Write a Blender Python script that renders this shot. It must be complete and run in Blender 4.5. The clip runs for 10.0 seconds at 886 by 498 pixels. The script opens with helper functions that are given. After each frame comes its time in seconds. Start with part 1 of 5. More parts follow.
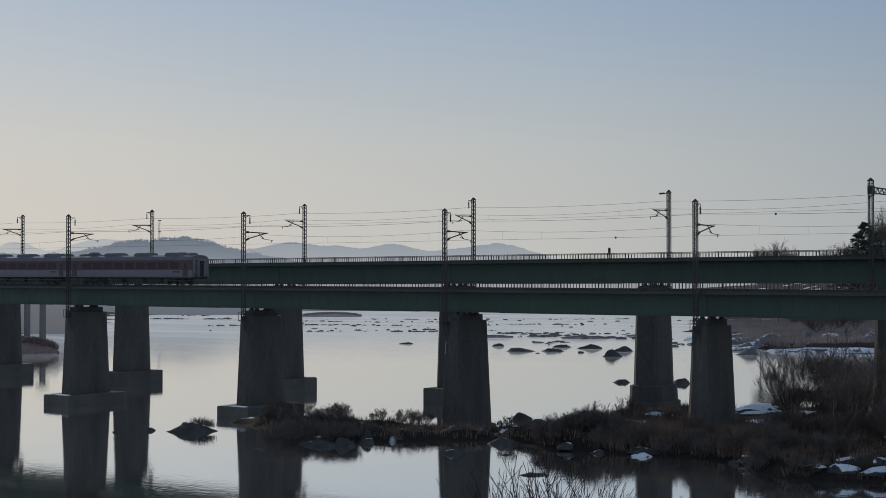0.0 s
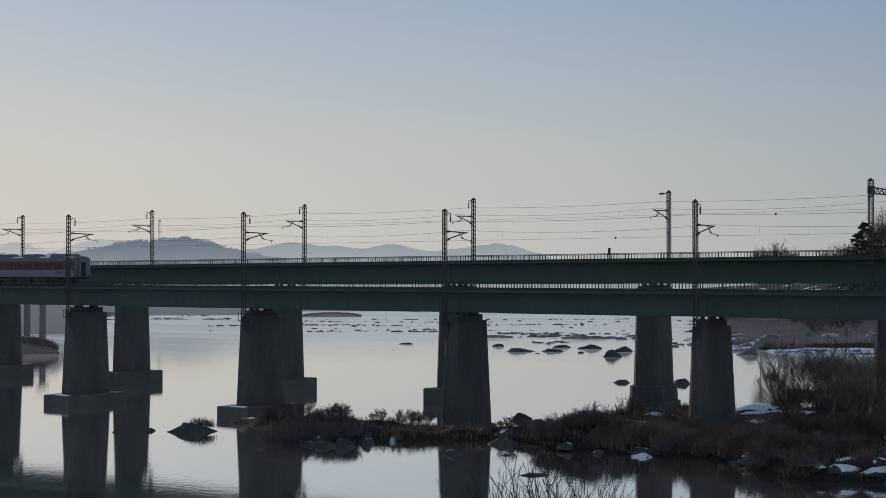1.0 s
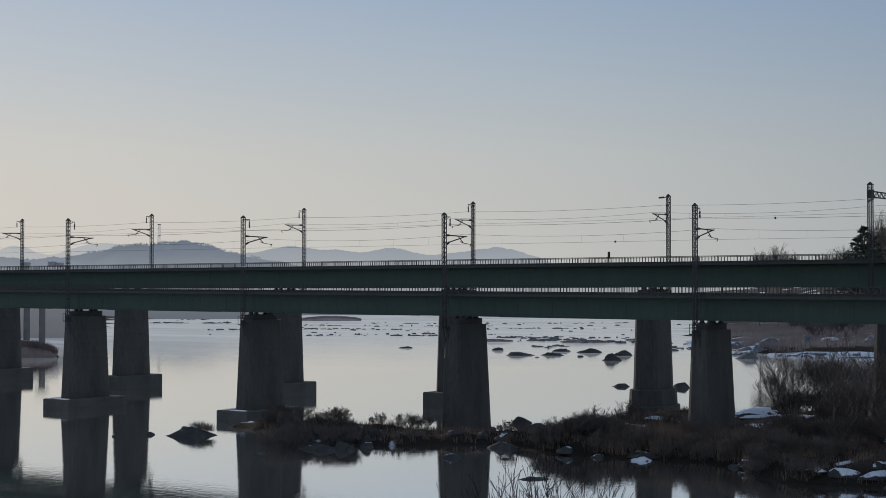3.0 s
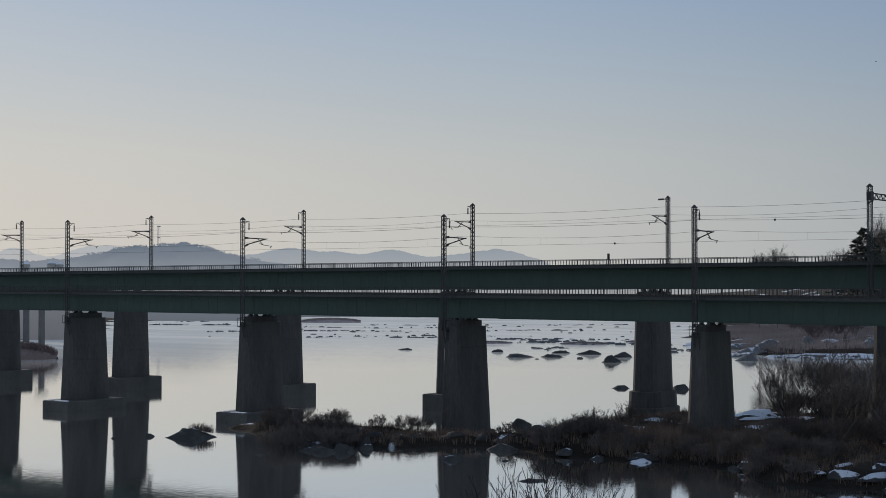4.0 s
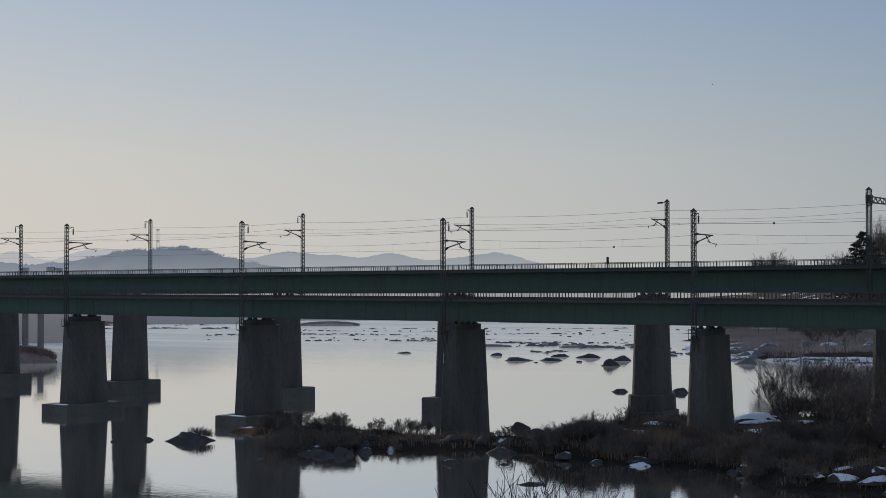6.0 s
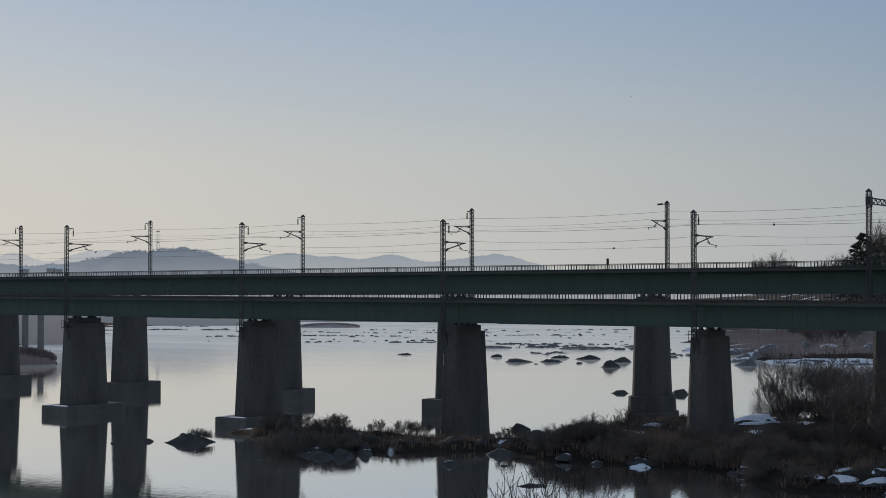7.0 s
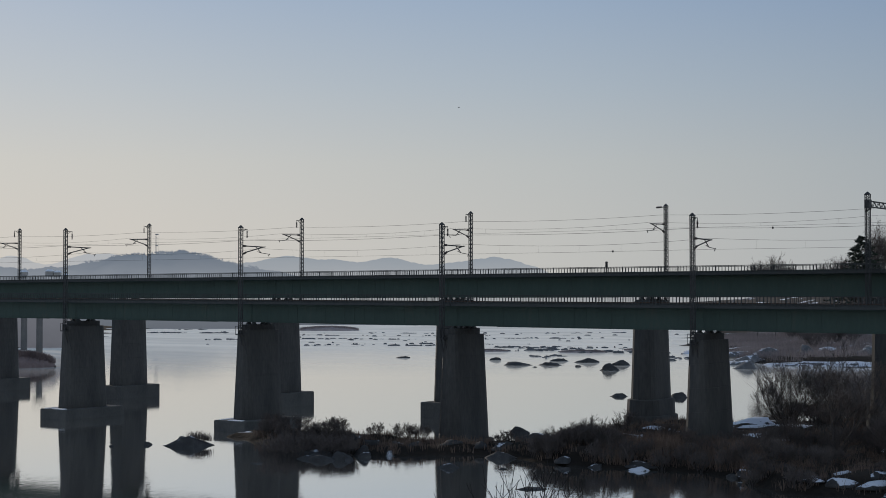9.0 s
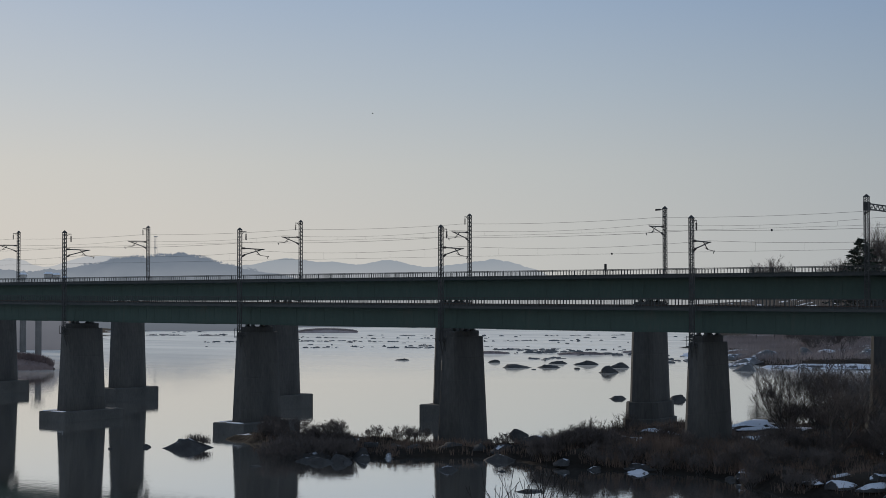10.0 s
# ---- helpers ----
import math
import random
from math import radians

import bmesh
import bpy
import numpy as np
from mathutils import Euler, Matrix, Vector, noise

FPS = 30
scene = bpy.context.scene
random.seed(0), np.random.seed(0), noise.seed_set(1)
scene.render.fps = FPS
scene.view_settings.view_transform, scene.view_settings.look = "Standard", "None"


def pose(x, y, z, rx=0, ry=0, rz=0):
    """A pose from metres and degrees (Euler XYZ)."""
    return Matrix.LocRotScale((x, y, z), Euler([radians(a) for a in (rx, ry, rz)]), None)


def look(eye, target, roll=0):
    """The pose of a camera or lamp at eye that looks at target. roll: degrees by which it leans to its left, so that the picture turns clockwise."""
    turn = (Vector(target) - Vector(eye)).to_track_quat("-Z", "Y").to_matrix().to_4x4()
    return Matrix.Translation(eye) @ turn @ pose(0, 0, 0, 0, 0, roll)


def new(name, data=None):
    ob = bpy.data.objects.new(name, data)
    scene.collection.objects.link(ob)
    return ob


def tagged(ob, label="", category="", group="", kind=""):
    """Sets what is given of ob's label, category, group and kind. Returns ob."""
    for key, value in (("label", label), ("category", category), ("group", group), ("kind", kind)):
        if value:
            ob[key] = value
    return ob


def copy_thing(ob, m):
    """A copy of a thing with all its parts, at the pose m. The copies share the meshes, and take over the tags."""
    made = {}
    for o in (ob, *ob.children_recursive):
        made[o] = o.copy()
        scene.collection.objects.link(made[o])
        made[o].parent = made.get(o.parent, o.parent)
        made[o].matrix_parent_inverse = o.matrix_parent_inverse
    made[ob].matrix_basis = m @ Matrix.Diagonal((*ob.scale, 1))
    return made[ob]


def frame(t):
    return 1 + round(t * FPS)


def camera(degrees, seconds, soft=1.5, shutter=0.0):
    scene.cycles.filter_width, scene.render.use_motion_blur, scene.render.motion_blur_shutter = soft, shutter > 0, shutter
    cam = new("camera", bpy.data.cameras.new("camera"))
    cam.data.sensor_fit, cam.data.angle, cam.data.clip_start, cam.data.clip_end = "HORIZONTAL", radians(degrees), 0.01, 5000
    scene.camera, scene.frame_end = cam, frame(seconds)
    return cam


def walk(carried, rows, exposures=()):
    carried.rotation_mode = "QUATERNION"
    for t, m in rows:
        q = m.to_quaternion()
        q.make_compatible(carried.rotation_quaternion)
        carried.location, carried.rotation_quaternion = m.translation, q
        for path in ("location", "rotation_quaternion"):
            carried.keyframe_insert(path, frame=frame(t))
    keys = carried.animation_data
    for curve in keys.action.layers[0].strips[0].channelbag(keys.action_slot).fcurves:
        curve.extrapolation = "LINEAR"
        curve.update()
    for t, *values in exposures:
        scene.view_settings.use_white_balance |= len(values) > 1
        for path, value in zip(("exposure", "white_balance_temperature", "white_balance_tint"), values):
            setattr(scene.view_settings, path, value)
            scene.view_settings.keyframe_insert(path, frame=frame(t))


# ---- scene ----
FOV = 32.43
EYE = (0.0, 0.0, 17.6)
cam = camera(FOV, 10.0, soft=0.75)
# seconds, tilt, turn: a held camera that slowly tips up
TURNS = [
    (0.0, 91.1687, 35.56), (0.5, 91.1660, 35.56), (1.0, 91.177, 35.559), (1.5, 91.2043, 35.557), (2.0, 91.2350, 35.556),
    (2.5, 91.2800, 35.552), (4.0, 91.3886, 35.5276), (4.5, 91.4209, 35.525), (5.0, 91.4533, 35.518), (5.5, 91.4863, 35.503),
    (7.0, 91.5736, 35.497), (7.5, 91.5900, 35.496), (8.0, 91.6130, 35.495), (8.5, 91.6455, 35.482), (9.0, 91.6890, 35.455),
    (9.5, 91.7420, 35.432), (10.0, 91.7786, 35.4162),
]
walk(cam, [(t, pose(*EYE, tilt, 0, turn)) for t, tilt, turn in TURNS])

# ---------------------------------------------------------------- light
SUN_AZ = 66.0      # degrees to the left of +Y
SUN_EL = 17.0
sun_to = Vector((-math.sin(radians(SUN_AZ)) * math.cos(radians(SUN_EL)),
                 math.cos(radians(SUN_AZ)) * math.cos(radians(SUN_EL)), math.sin(radians(SUN_EL))))
sun = new("sun", bpy.data.lights.new("sun", "SUN"))
sun.data.energy, sun.data.angle, sun.data.color = 1.6, radians(0.6), (1.0, 0.87, 0.72)
sun.matrix_world = look((0, 0, 60), Vector((0, 0, 60)) - sun_to)

world = bpy.data.worlds.new("sky")
scene.world = world
world.use_nodes = True
wn, wl = world.node_tree.nodes, world.node_tree.links
wn.clear()


def ramp(nodes, stops, mode="LINEAR"):
    r = nodes.new("ShaderNodeValToRGB")
    r.color_ramp.interpolation = mode
    el = r.color_ramp.elements
    while len(el) < len(stops):
        el.new(0.5)
    for e, (p, c) in zip(el, stops):
        e.position, e.color = p, (c if len(c) == 4 else (*c, 1))
    return r


w_co = wn.new("ShaderNodeTexCoord")
w_sep = wn.new("ShaderNodeSeparateXYZ")
wl.new(w_co.outputs["Generated"], w_sep.inputs[0])
# colour by height over the horizon
w_el = ramp(wn, [(0.0, (0.57, 0.547, 0.508)), (0.045, (0.552, 0.54, 0.512)), (0.085, (0.515, 0.525, 0.515)),
                 (0.135, (0.42, 0.475, 0.53)), (0.19, (0.33, 0.415, 0.535)), (0.35, (0.25, 0.34, 0.48)), (1.0, (0.18, 0.26, 0.40))])
wl.new(w_sep.outputs["Z"], w_el.inputs[0])
# full towards the sun, dimmer beside it, raised behind to fill shaded sides
w_dot = wn.new("ShaderNodeVectorMath")
w_dot.operation = "DOT_PRODUCT"
w_dot.inputs[1].default_value = (-math.sin(radians(SUN_AZ)), math.cos(radians(SUN_AZ)), 0)
wl.new(w_co.outputs["Generated"], w_dot.inputs[0])
w_map = wn.new("ShaderNodeMapRange")
w_map.inputs[1].default_value, w_map.inputs[2].default_value = -1.0, 1.0
wl.new(w_dot.outputs["Value"], w_map.inputs[0])
w_az = ramp(wn, [(0.0, (1.36, 1.3, 1.22)), (0.60, (0.98, 0.97, 0.95)), (0.832, (0.68, 0.745, 0.82)), (0.909, (0.87, 0.905, 0.935)), (0.973, (1.0, 1.0, 1.0)), (1.0, (1.0, 1.0, 1.0))])
wl.new(w_map.outputs[0], w_az.inputs[0])
w_mul = wn.new("ShaderNodeMix")
w_mul.data_type, w_mul.blend_type = "RGBA", "MULTIPLY"
w_mul.inputs[0].default_value = 1.0
wl.new(w_el.outputs[0], w_mul.inputs[6])
wl.new(w_az.outputs[0], w_mul.inputs[7])
w_sky = wn.new("ShaderNodeTexSky")
w_sky.sky_type, w_sky.sun_disc = "NISHITA", False
w_sky.sun_elevation, w_sky.sun_rotation = radians(SUN_EL), radians(-SUN_AZ)
w_sky.dust_density, w_sky.air_density = 4.0, 1.2
w_bg1, w_bg2, w_add, w_out = (wn.new("ShaderNodeBackground"), wn.new("ShaderNodeBackground"),
                              wn.new("ShaderNodeAddShader"), wn.new("ShaderNodeOutputWorld"))
w_bg1.inputs[1].default_value, w_bg2.inputs[1].default_value = 1.03, 0.002
wl.new(w_mul.outputs[2], w_bg1.inputs[0])
wl.new(w_sky.outputs[0], w_bg2.inputs[0])
wl.new(w_bg1.outputs[0], w_add.inputs[0])
wl.new(w_bg2.outputs[0], w_add.inputs[1])
wl.new(w_add.outputs[0], w_out.inputs[0])


# ---------------------------------------------------------------- materials
def material(name, stops, scale=1.0, rough=0.8, metal=0.0, bump=0.2, fine=12.0, stretch=(1, 1, 1), vary=0.0, dist=0.02):
    """A surface with a colour that varies by noise at two scales, and a fine relief."""
    m = bpy.data.materials.new(name)
    m.use_nodes = True
    n, l = m.node_tree.nodes, m.node_tree.links
    b = n["Principled BSDF"]
    co, mp = n.new("ShaderNodeTexCoord"), n.new("ShaderNodeMapping")
    mp.inputs["Scale"].default_value = stretch
    l.new(co.outputs["Object"], mp.inputs[0])
    a, f = n.new("ShaderNodeTexNoise"), n.new("ShaderNodeTexNoise")
    a.inputs["Scale"].default_value, a.inputs["Detail"].default_value = scale, 5
    f.inputs["Scale"].default_value, f.inputs["Detail"].default_value = scale * fine, 6
    l.new(mp.outputs[0], a.inputs[0])
    l.new(mp.outputs[0], f.inputs[0])
    mix = n.new("ShaderNodeMix")
    mix.inputs[0].default_value = 0.4
    l.new(a.outputs[0], mix.inputs[2])
    l.new(f.outputs[0], mix.inputs[3])
    out = mix.outputs[0]
    if vary:
        oi, ad = n.new("ShaderNodeObjectInfo"), n.new("ShaderNodeMath")
        ad.operation = "MULTIPLY_ADD"
        l.new(oi.outputs["Random"], ad.inputs[0])
        ad.inputs[1].default_value = vary
        l.new(out, ad.inputs[2])
        out = ad.outputs[0]
    r = ramp(n, stops)
    l.new(out, r.inputs[0])
    l.new(r.outputs[0], b.inputs["Base Color"])
    b.inputs["Roughness"].default_value, b.inputs["Metallic"].default_value = rough, metal
    if bump:
        bp = n.new("ShaderNodeBump")
        bp.inputs["Strength"].default_value, bp.inputs["Distance"].default_value = bump, dist
        l.new(f.outputs[0], bp.inputs["Height"])
        l.new(bp.outputs[0], b.inputs["Normal"])
    return m


def two(a, b):
    return [(0.35, a), (0.65, b)]


GREEN = material("green bridge paint", [(0.3, (0.02, 0.041, 0.033)), (0.55, (0.027, 0.054, 0.043)), (0.75, (0.046, 0.056, 0.045))], 0.35, 0.65, 0, 0.15, 8, (1, 1, 0.3))
DARKSTEEL = material("dark walkway steel", two((0.022, 0.027, 0.027), (0.045, 0.046, 0.043)), 1.5, 0.7, 0.0, 0.2)
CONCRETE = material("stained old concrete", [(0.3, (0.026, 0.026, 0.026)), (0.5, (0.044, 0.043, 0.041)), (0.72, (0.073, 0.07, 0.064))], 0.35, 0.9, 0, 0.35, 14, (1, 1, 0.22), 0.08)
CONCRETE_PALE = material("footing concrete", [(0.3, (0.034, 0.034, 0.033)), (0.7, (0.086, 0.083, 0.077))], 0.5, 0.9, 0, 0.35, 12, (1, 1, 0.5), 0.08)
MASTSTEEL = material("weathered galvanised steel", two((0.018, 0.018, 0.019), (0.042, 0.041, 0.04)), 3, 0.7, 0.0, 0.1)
PORCELAIN = material("brown insulator glaze", two((0.02, 0.014, 0.012), (0.045, 0.03, 0.025)), 5, 0.4, 0, 0)
WIRE = material("oxidised copper wire", two((0.03, 0.03, 0.03), (0.06, 0.055, 0.05)), 5, 0.6, 0.4, 0)
RAILSTEEL = material("rusty rail", two((0.05, 0.03, 0.022), (0.09, 0.06, 0.045)), 4, 0.7, 0.2, 0.1)
SLEEPER = material("creosoted timber", two((0.025, 0.02, 0.017), (0.055, 0.045, 0.04)), 3, 0.9, 0, 0.2)
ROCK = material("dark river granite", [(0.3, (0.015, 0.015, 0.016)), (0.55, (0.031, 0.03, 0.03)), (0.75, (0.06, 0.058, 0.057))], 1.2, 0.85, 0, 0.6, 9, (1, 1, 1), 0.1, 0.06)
SNOW = material("old snow", two((0.62, 0.64, 0.68), (0.85, 0.86, 0.88)), 1.2, 0.7, 0, 0.5, 9, (1, 1, 1), 0, 0.05)
# bark of far trees, lightened to carry the haze in its colour
FARBARK = material("haze-paled bark", two((0.09, 0.08, 0.08), (0.16, 0.14, 0.135)), 1, 0.95, 0, 0)
BARK = material("bare bark", two((0.035, 0.03, 0.027), (0.08, 0.067, 0.06)), 4, 0.95, 0, 0.2)
TWIG = material("winter twigs", two((0.05, 0.042, 0.039), (0.11, 0.089, 0.08)), 3, 0.95, 0, 0, vary=0.1)
DRYGRASS = material("dry reddish grass", [(0.3, (0.075, 0.052, 0.042)), (0.5, (0.135, 0.092, 0.07)), (0.72, (0.21, 0.155, 0.118))], 0.4, 0.95, 0, 0)
# far brush and reeds, both lightened so the colour holds some haze
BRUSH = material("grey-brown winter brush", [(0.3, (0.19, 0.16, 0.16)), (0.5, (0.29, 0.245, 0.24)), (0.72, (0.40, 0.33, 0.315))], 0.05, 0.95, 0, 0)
REED = material("rusty dead reeds", [(0.3, (0.10, 0.07, 0.066)), (0.5, (0.165, 0.12, 0.112)), (0.72, (0.23, 0.175, 0.162))], 0.15, 0.95, 0, 0)
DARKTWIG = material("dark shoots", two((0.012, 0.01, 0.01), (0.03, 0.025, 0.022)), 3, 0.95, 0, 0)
NEEDLES = material("dark pine needles", two((0.012, 0.02, 0.014), (0.03, 0.042, 0.028)), 1, 0.9, 0, 0)
# coach
C_NAVY = material("dusty maroon coach paint", two((0.04, 0.021, 0.027), (0.054, 0.028, 0.036)), 0.6, 0.5, 0, 0.02)
C_GREY = material("pale grey coach paint", two((0.098, 0.098, 0.117), (0.125, 0.125, 0.146)), 0.6, 0.5, 0, 0.02)
C_ROOF = material("sooty grey roof", two((0.07, 0.073, 0.084), (0.11, 0.113, 0.125)), 0.8, 0.7, 0, 0.05)
C_UNDER = material("grimy underframe", two((0.015, 0.015, 0.015), (0.04, 0.036, 0.032)), 2, 0.85, 0, 0.2)
C_GLASS = bpy.data.materials.new("tinted coach glass")
C_GLASS.use_nodes = True
g = C_GLASS.node_tree.nodes["Principled BSDF"]
g.inputs["Base Color"].default_value, g.inputs["Roughness"].default_value = (0.052, 0.03, 0.037, 1), 0.5
g.inputs["IOR"].default_value = 1.25


def snowy_rock(name, cover, base=ROCK):
    """Granite with old snow lying on its upper faces."""
    m = base.copy()
    m.name = name
    n, l = m.node_tree.nodes, m.node_tree.links
    b = n["Principled BSDF"]
    col = b.inputs["Base Color"].links[0].from_socket
    geo, sep, ns = n.new("ShaderNodeNewGeometry"), n.new("ShaderNodeSeparateXYZ"), n.new("ShaderNodeTexNoise")
    l.new(geo.outputs["Normal"], sep.inputs[0])
    l.new(geo.outputs["Position"], ns.inputs[0])
    ns.inputs["Scale"].default_value, ns.inputs["Detail"].default_value = 0.9, 8
    ad = n.new("ShaderNodeMath")
    ad.operation = "MULTIPLY_ADD"
    l.new(ns.outputs[0], ad.inputs[0])
    ad.inputs[1].default_value = 1.5
    l.new(sep.outputs["Z"], ad.inputs[2])
    r = ramp(n, [(0.0, (0, 0, 0)), (1.0, (1, 1, 1))])
    mr = n.new("ShaderNodeMapRange")
    l.new(ad.outputs[0], mr.inputs[0])
    mr.inputs[1].default_value, mr.inputs[2].default_value = 1.95 - cover, 2.07 - cover
    l.new(mr.outputs[0], r.inputs[0])
    mx = n.new("ShaderNodeMix")
    mx.data_type = "RGBA"
    l.new(r.outputs[0], mx.inputs[0])
    l.new(col, mx.inputs[6])
    # snow colour set dim and bluish, imitating shade
    mx.inputs[7].default_value = (0.56, 0.58, 0.635, 1)
    l.new(mx.outputs[2], b.inputs["Base Color"])
    return m


# granite of far rocks, its grey raised to imitate haze; the snow is real
FARROCK = material("haze-paled grey granite", [(0.3, (0.06, 0.062, 0.067)), (0.55, (0.1, 0.102, 0.108)), (0.75, (0.17, 0.17, 0.175))], 0.8, 0.85, 0, 0.6, 9, (1, 1, 1), 0.1, 0.06)
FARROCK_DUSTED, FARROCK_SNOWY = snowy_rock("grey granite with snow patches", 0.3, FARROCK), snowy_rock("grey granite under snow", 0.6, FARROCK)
ROCK_DUSTED, ROCK_SNOWY = snowy_rock("granite with snow patches", 0.22), snowy_rock("granite under snow", 0.58)
# concrete of the distant piers, haze painted in as a lighter tone
CONCRETE_FAR = material("haze-paled concrete", two((0.09, 0.09, 0.09), (0.14, 0.136, 0.132)), 0.4, 0.9, 0, 0.1)
BUILDING = material("grey farm wall", two((0.3, 0.3, 0.3), (0.45, 0.44, 0.42)), 0.5, 0.9, 0, 0)
BLACKPAINT = material("black matt paint", two((0.01, 0.01, 0.01), (0.02, 0.02, 0.02)), 4, 0.7, 0, 0)


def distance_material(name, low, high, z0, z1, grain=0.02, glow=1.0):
    """Far land with morning haze painted in as glow: thick and pale at its foot."""
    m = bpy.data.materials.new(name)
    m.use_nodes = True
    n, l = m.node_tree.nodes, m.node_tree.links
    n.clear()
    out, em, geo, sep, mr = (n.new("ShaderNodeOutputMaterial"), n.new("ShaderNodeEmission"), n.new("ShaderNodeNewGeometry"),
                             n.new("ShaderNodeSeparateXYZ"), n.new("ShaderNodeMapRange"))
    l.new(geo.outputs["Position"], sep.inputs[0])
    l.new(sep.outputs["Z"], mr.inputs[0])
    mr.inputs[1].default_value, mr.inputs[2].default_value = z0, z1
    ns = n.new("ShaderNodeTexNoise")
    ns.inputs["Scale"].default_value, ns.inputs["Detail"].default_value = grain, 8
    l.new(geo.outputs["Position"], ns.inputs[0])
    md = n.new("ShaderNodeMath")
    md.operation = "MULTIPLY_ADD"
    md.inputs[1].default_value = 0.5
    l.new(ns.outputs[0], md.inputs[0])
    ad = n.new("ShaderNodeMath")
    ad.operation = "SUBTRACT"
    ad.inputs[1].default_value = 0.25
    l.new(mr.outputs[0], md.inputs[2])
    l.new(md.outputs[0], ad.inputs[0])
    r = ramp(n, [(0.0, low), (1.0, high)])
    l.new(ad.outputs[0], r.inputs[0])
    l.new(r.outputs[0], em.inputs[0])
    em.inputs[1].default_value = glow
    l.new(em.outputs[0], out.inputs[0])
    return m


WATER = bpy.data.materials.new("slow river water")
WATER.use_nodes = True
n, l = WATER.node_tree.nodes, WATER.node_tree.links
n.clear()
w_o, w_m, w_d, w_g = (n.new("ShaderNodeOutputMaterial"), n.new("ShaderNodeMixShader"), n.new("ShaderNodeBsdfDiffuse"), n.new("ShaderNodeBsdfGlossy"))
w_m.inputs[0].default_value = 0.94
w_d.inputs[0].default_value = (0.16, 0.165, 0.16, 1)
w_g.inputs[0].default_value, w_g.inputs["Roughness"].default_value = (0.98, 0.97, 0.955, 1), 0.035
w_c, w_p, w_n1, w_n2, w_b = (n.new("ShaderNodeTexCoord"), n.new("ShaderNodeMapping"), n.new("ShaderNodeTexNoise"), n.new("ShaderNodeTexNoise"), n.new("ShaderNodeBump"))
w_p.inputs["Rotation"].default_value = (0, 0, radians(-35))
w_p.inputs["Scale"].default_value = (0.25, 1.0, 1.0)
w_n1.inputs["Scale"].default_value, w_n1.inputs["Detail"].default_value = 2.4, 5
w_n2.inputs["Scale"].default_value, w_n2.inputs["Detail"].default_value = 0.03, 3
l.new(w_c.outputs["Object"], w_p.inputs[0])
l.new(w_p.outputs[0], w_n1.inputs[0])
l.new(w_p.outputs[0], w_n2.inputs[0])
# the shallow reach upstream is ruffled
w_gp, w_sy, w_mr = n.new("ShaderNodeNewGeometry"), n.new("ShaderNodeSeparateXYZ"), n.new("ShaderNodeMapRange")
l.new(w_gp.outputs["Position"], w_sy.inputs[0])
l.new(w_sy.outputs["Y"], w_mr.inputs[0])
w_mr.inputs[1].default_value, w_mr.inputs[2].default_value, w_mr.inputs[3].default_value, w_mr.inputs[4].default_value = 170, 420, 0.16, 0.38
l.new(w_mr.outputs[0], w_b.inputs["Strength"])
w_x = n.new("ShaderNodeMath")
w_x.operation = "MULTIPLY"
l.new(w_n1.outputs[0], w_x.inputs[0])
l.new(w_n2.outputs[0], w_x.inputs[1])
l.new(w_x.outputs[0], w_b.inputs["Height"])
w_b.inputs["Distance"].default_value = 0.06
l.new(w_b.outputs[0], w_g.inputs["Normal"])
l.new(w_d.outputs[0], w_m.inputs[1])
l.new(w_g.outputs[0], w_m.inputs[2])
# thin ice and rippling shallows farther up, in long streaks across the stream; sky sheen painted in as pale diffuse
w_dp, w_f, w_ns, w_np, w_nr, w_fm, w_ice_sheen, w_mi = (n.new("ShaderNodeVectorMath"), n.new("ShaderNodeMapRange"), n.new("ShaderNodeTexNoise"), n.new("ShaderNodeMapping"),
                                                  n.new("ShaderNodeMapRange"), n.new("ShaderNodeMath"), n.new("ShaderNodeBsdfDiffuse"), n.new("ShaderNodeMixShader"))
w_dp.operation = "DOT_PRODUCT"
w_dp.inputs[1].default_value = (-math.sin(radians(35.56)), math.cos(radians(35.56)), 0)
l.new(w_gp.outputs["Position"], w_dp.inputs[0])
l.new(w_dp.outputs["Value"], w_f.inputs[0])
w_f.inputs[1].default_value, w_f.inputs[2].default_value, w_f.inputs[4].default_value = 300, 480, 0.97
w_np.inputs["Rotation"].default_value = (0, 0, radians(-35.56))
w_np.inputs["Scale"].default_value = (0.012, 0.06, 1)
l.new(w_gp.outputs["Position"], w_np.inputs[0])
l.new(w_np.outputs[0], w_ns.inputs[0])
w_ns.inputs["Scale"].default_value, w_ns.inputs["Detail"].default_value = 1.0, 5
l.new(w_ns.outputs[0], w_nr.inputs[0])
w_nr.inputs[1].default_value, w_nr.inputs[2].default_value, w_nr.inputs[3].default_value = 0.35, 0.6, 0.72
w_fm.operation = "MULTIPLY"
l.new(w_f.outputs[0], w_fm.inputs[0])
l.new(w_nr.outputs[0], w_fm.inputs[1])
w_ice_sheen.inputs[0].default_value = (0.95, 0.885, 0.775, 1)
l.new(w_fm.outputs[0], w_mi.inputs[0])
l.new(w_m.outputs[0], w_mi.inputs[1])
l.new(w_ice_sheen.outputs[0], w_mi.inputs[2])
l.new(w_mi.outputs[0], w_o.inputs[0])


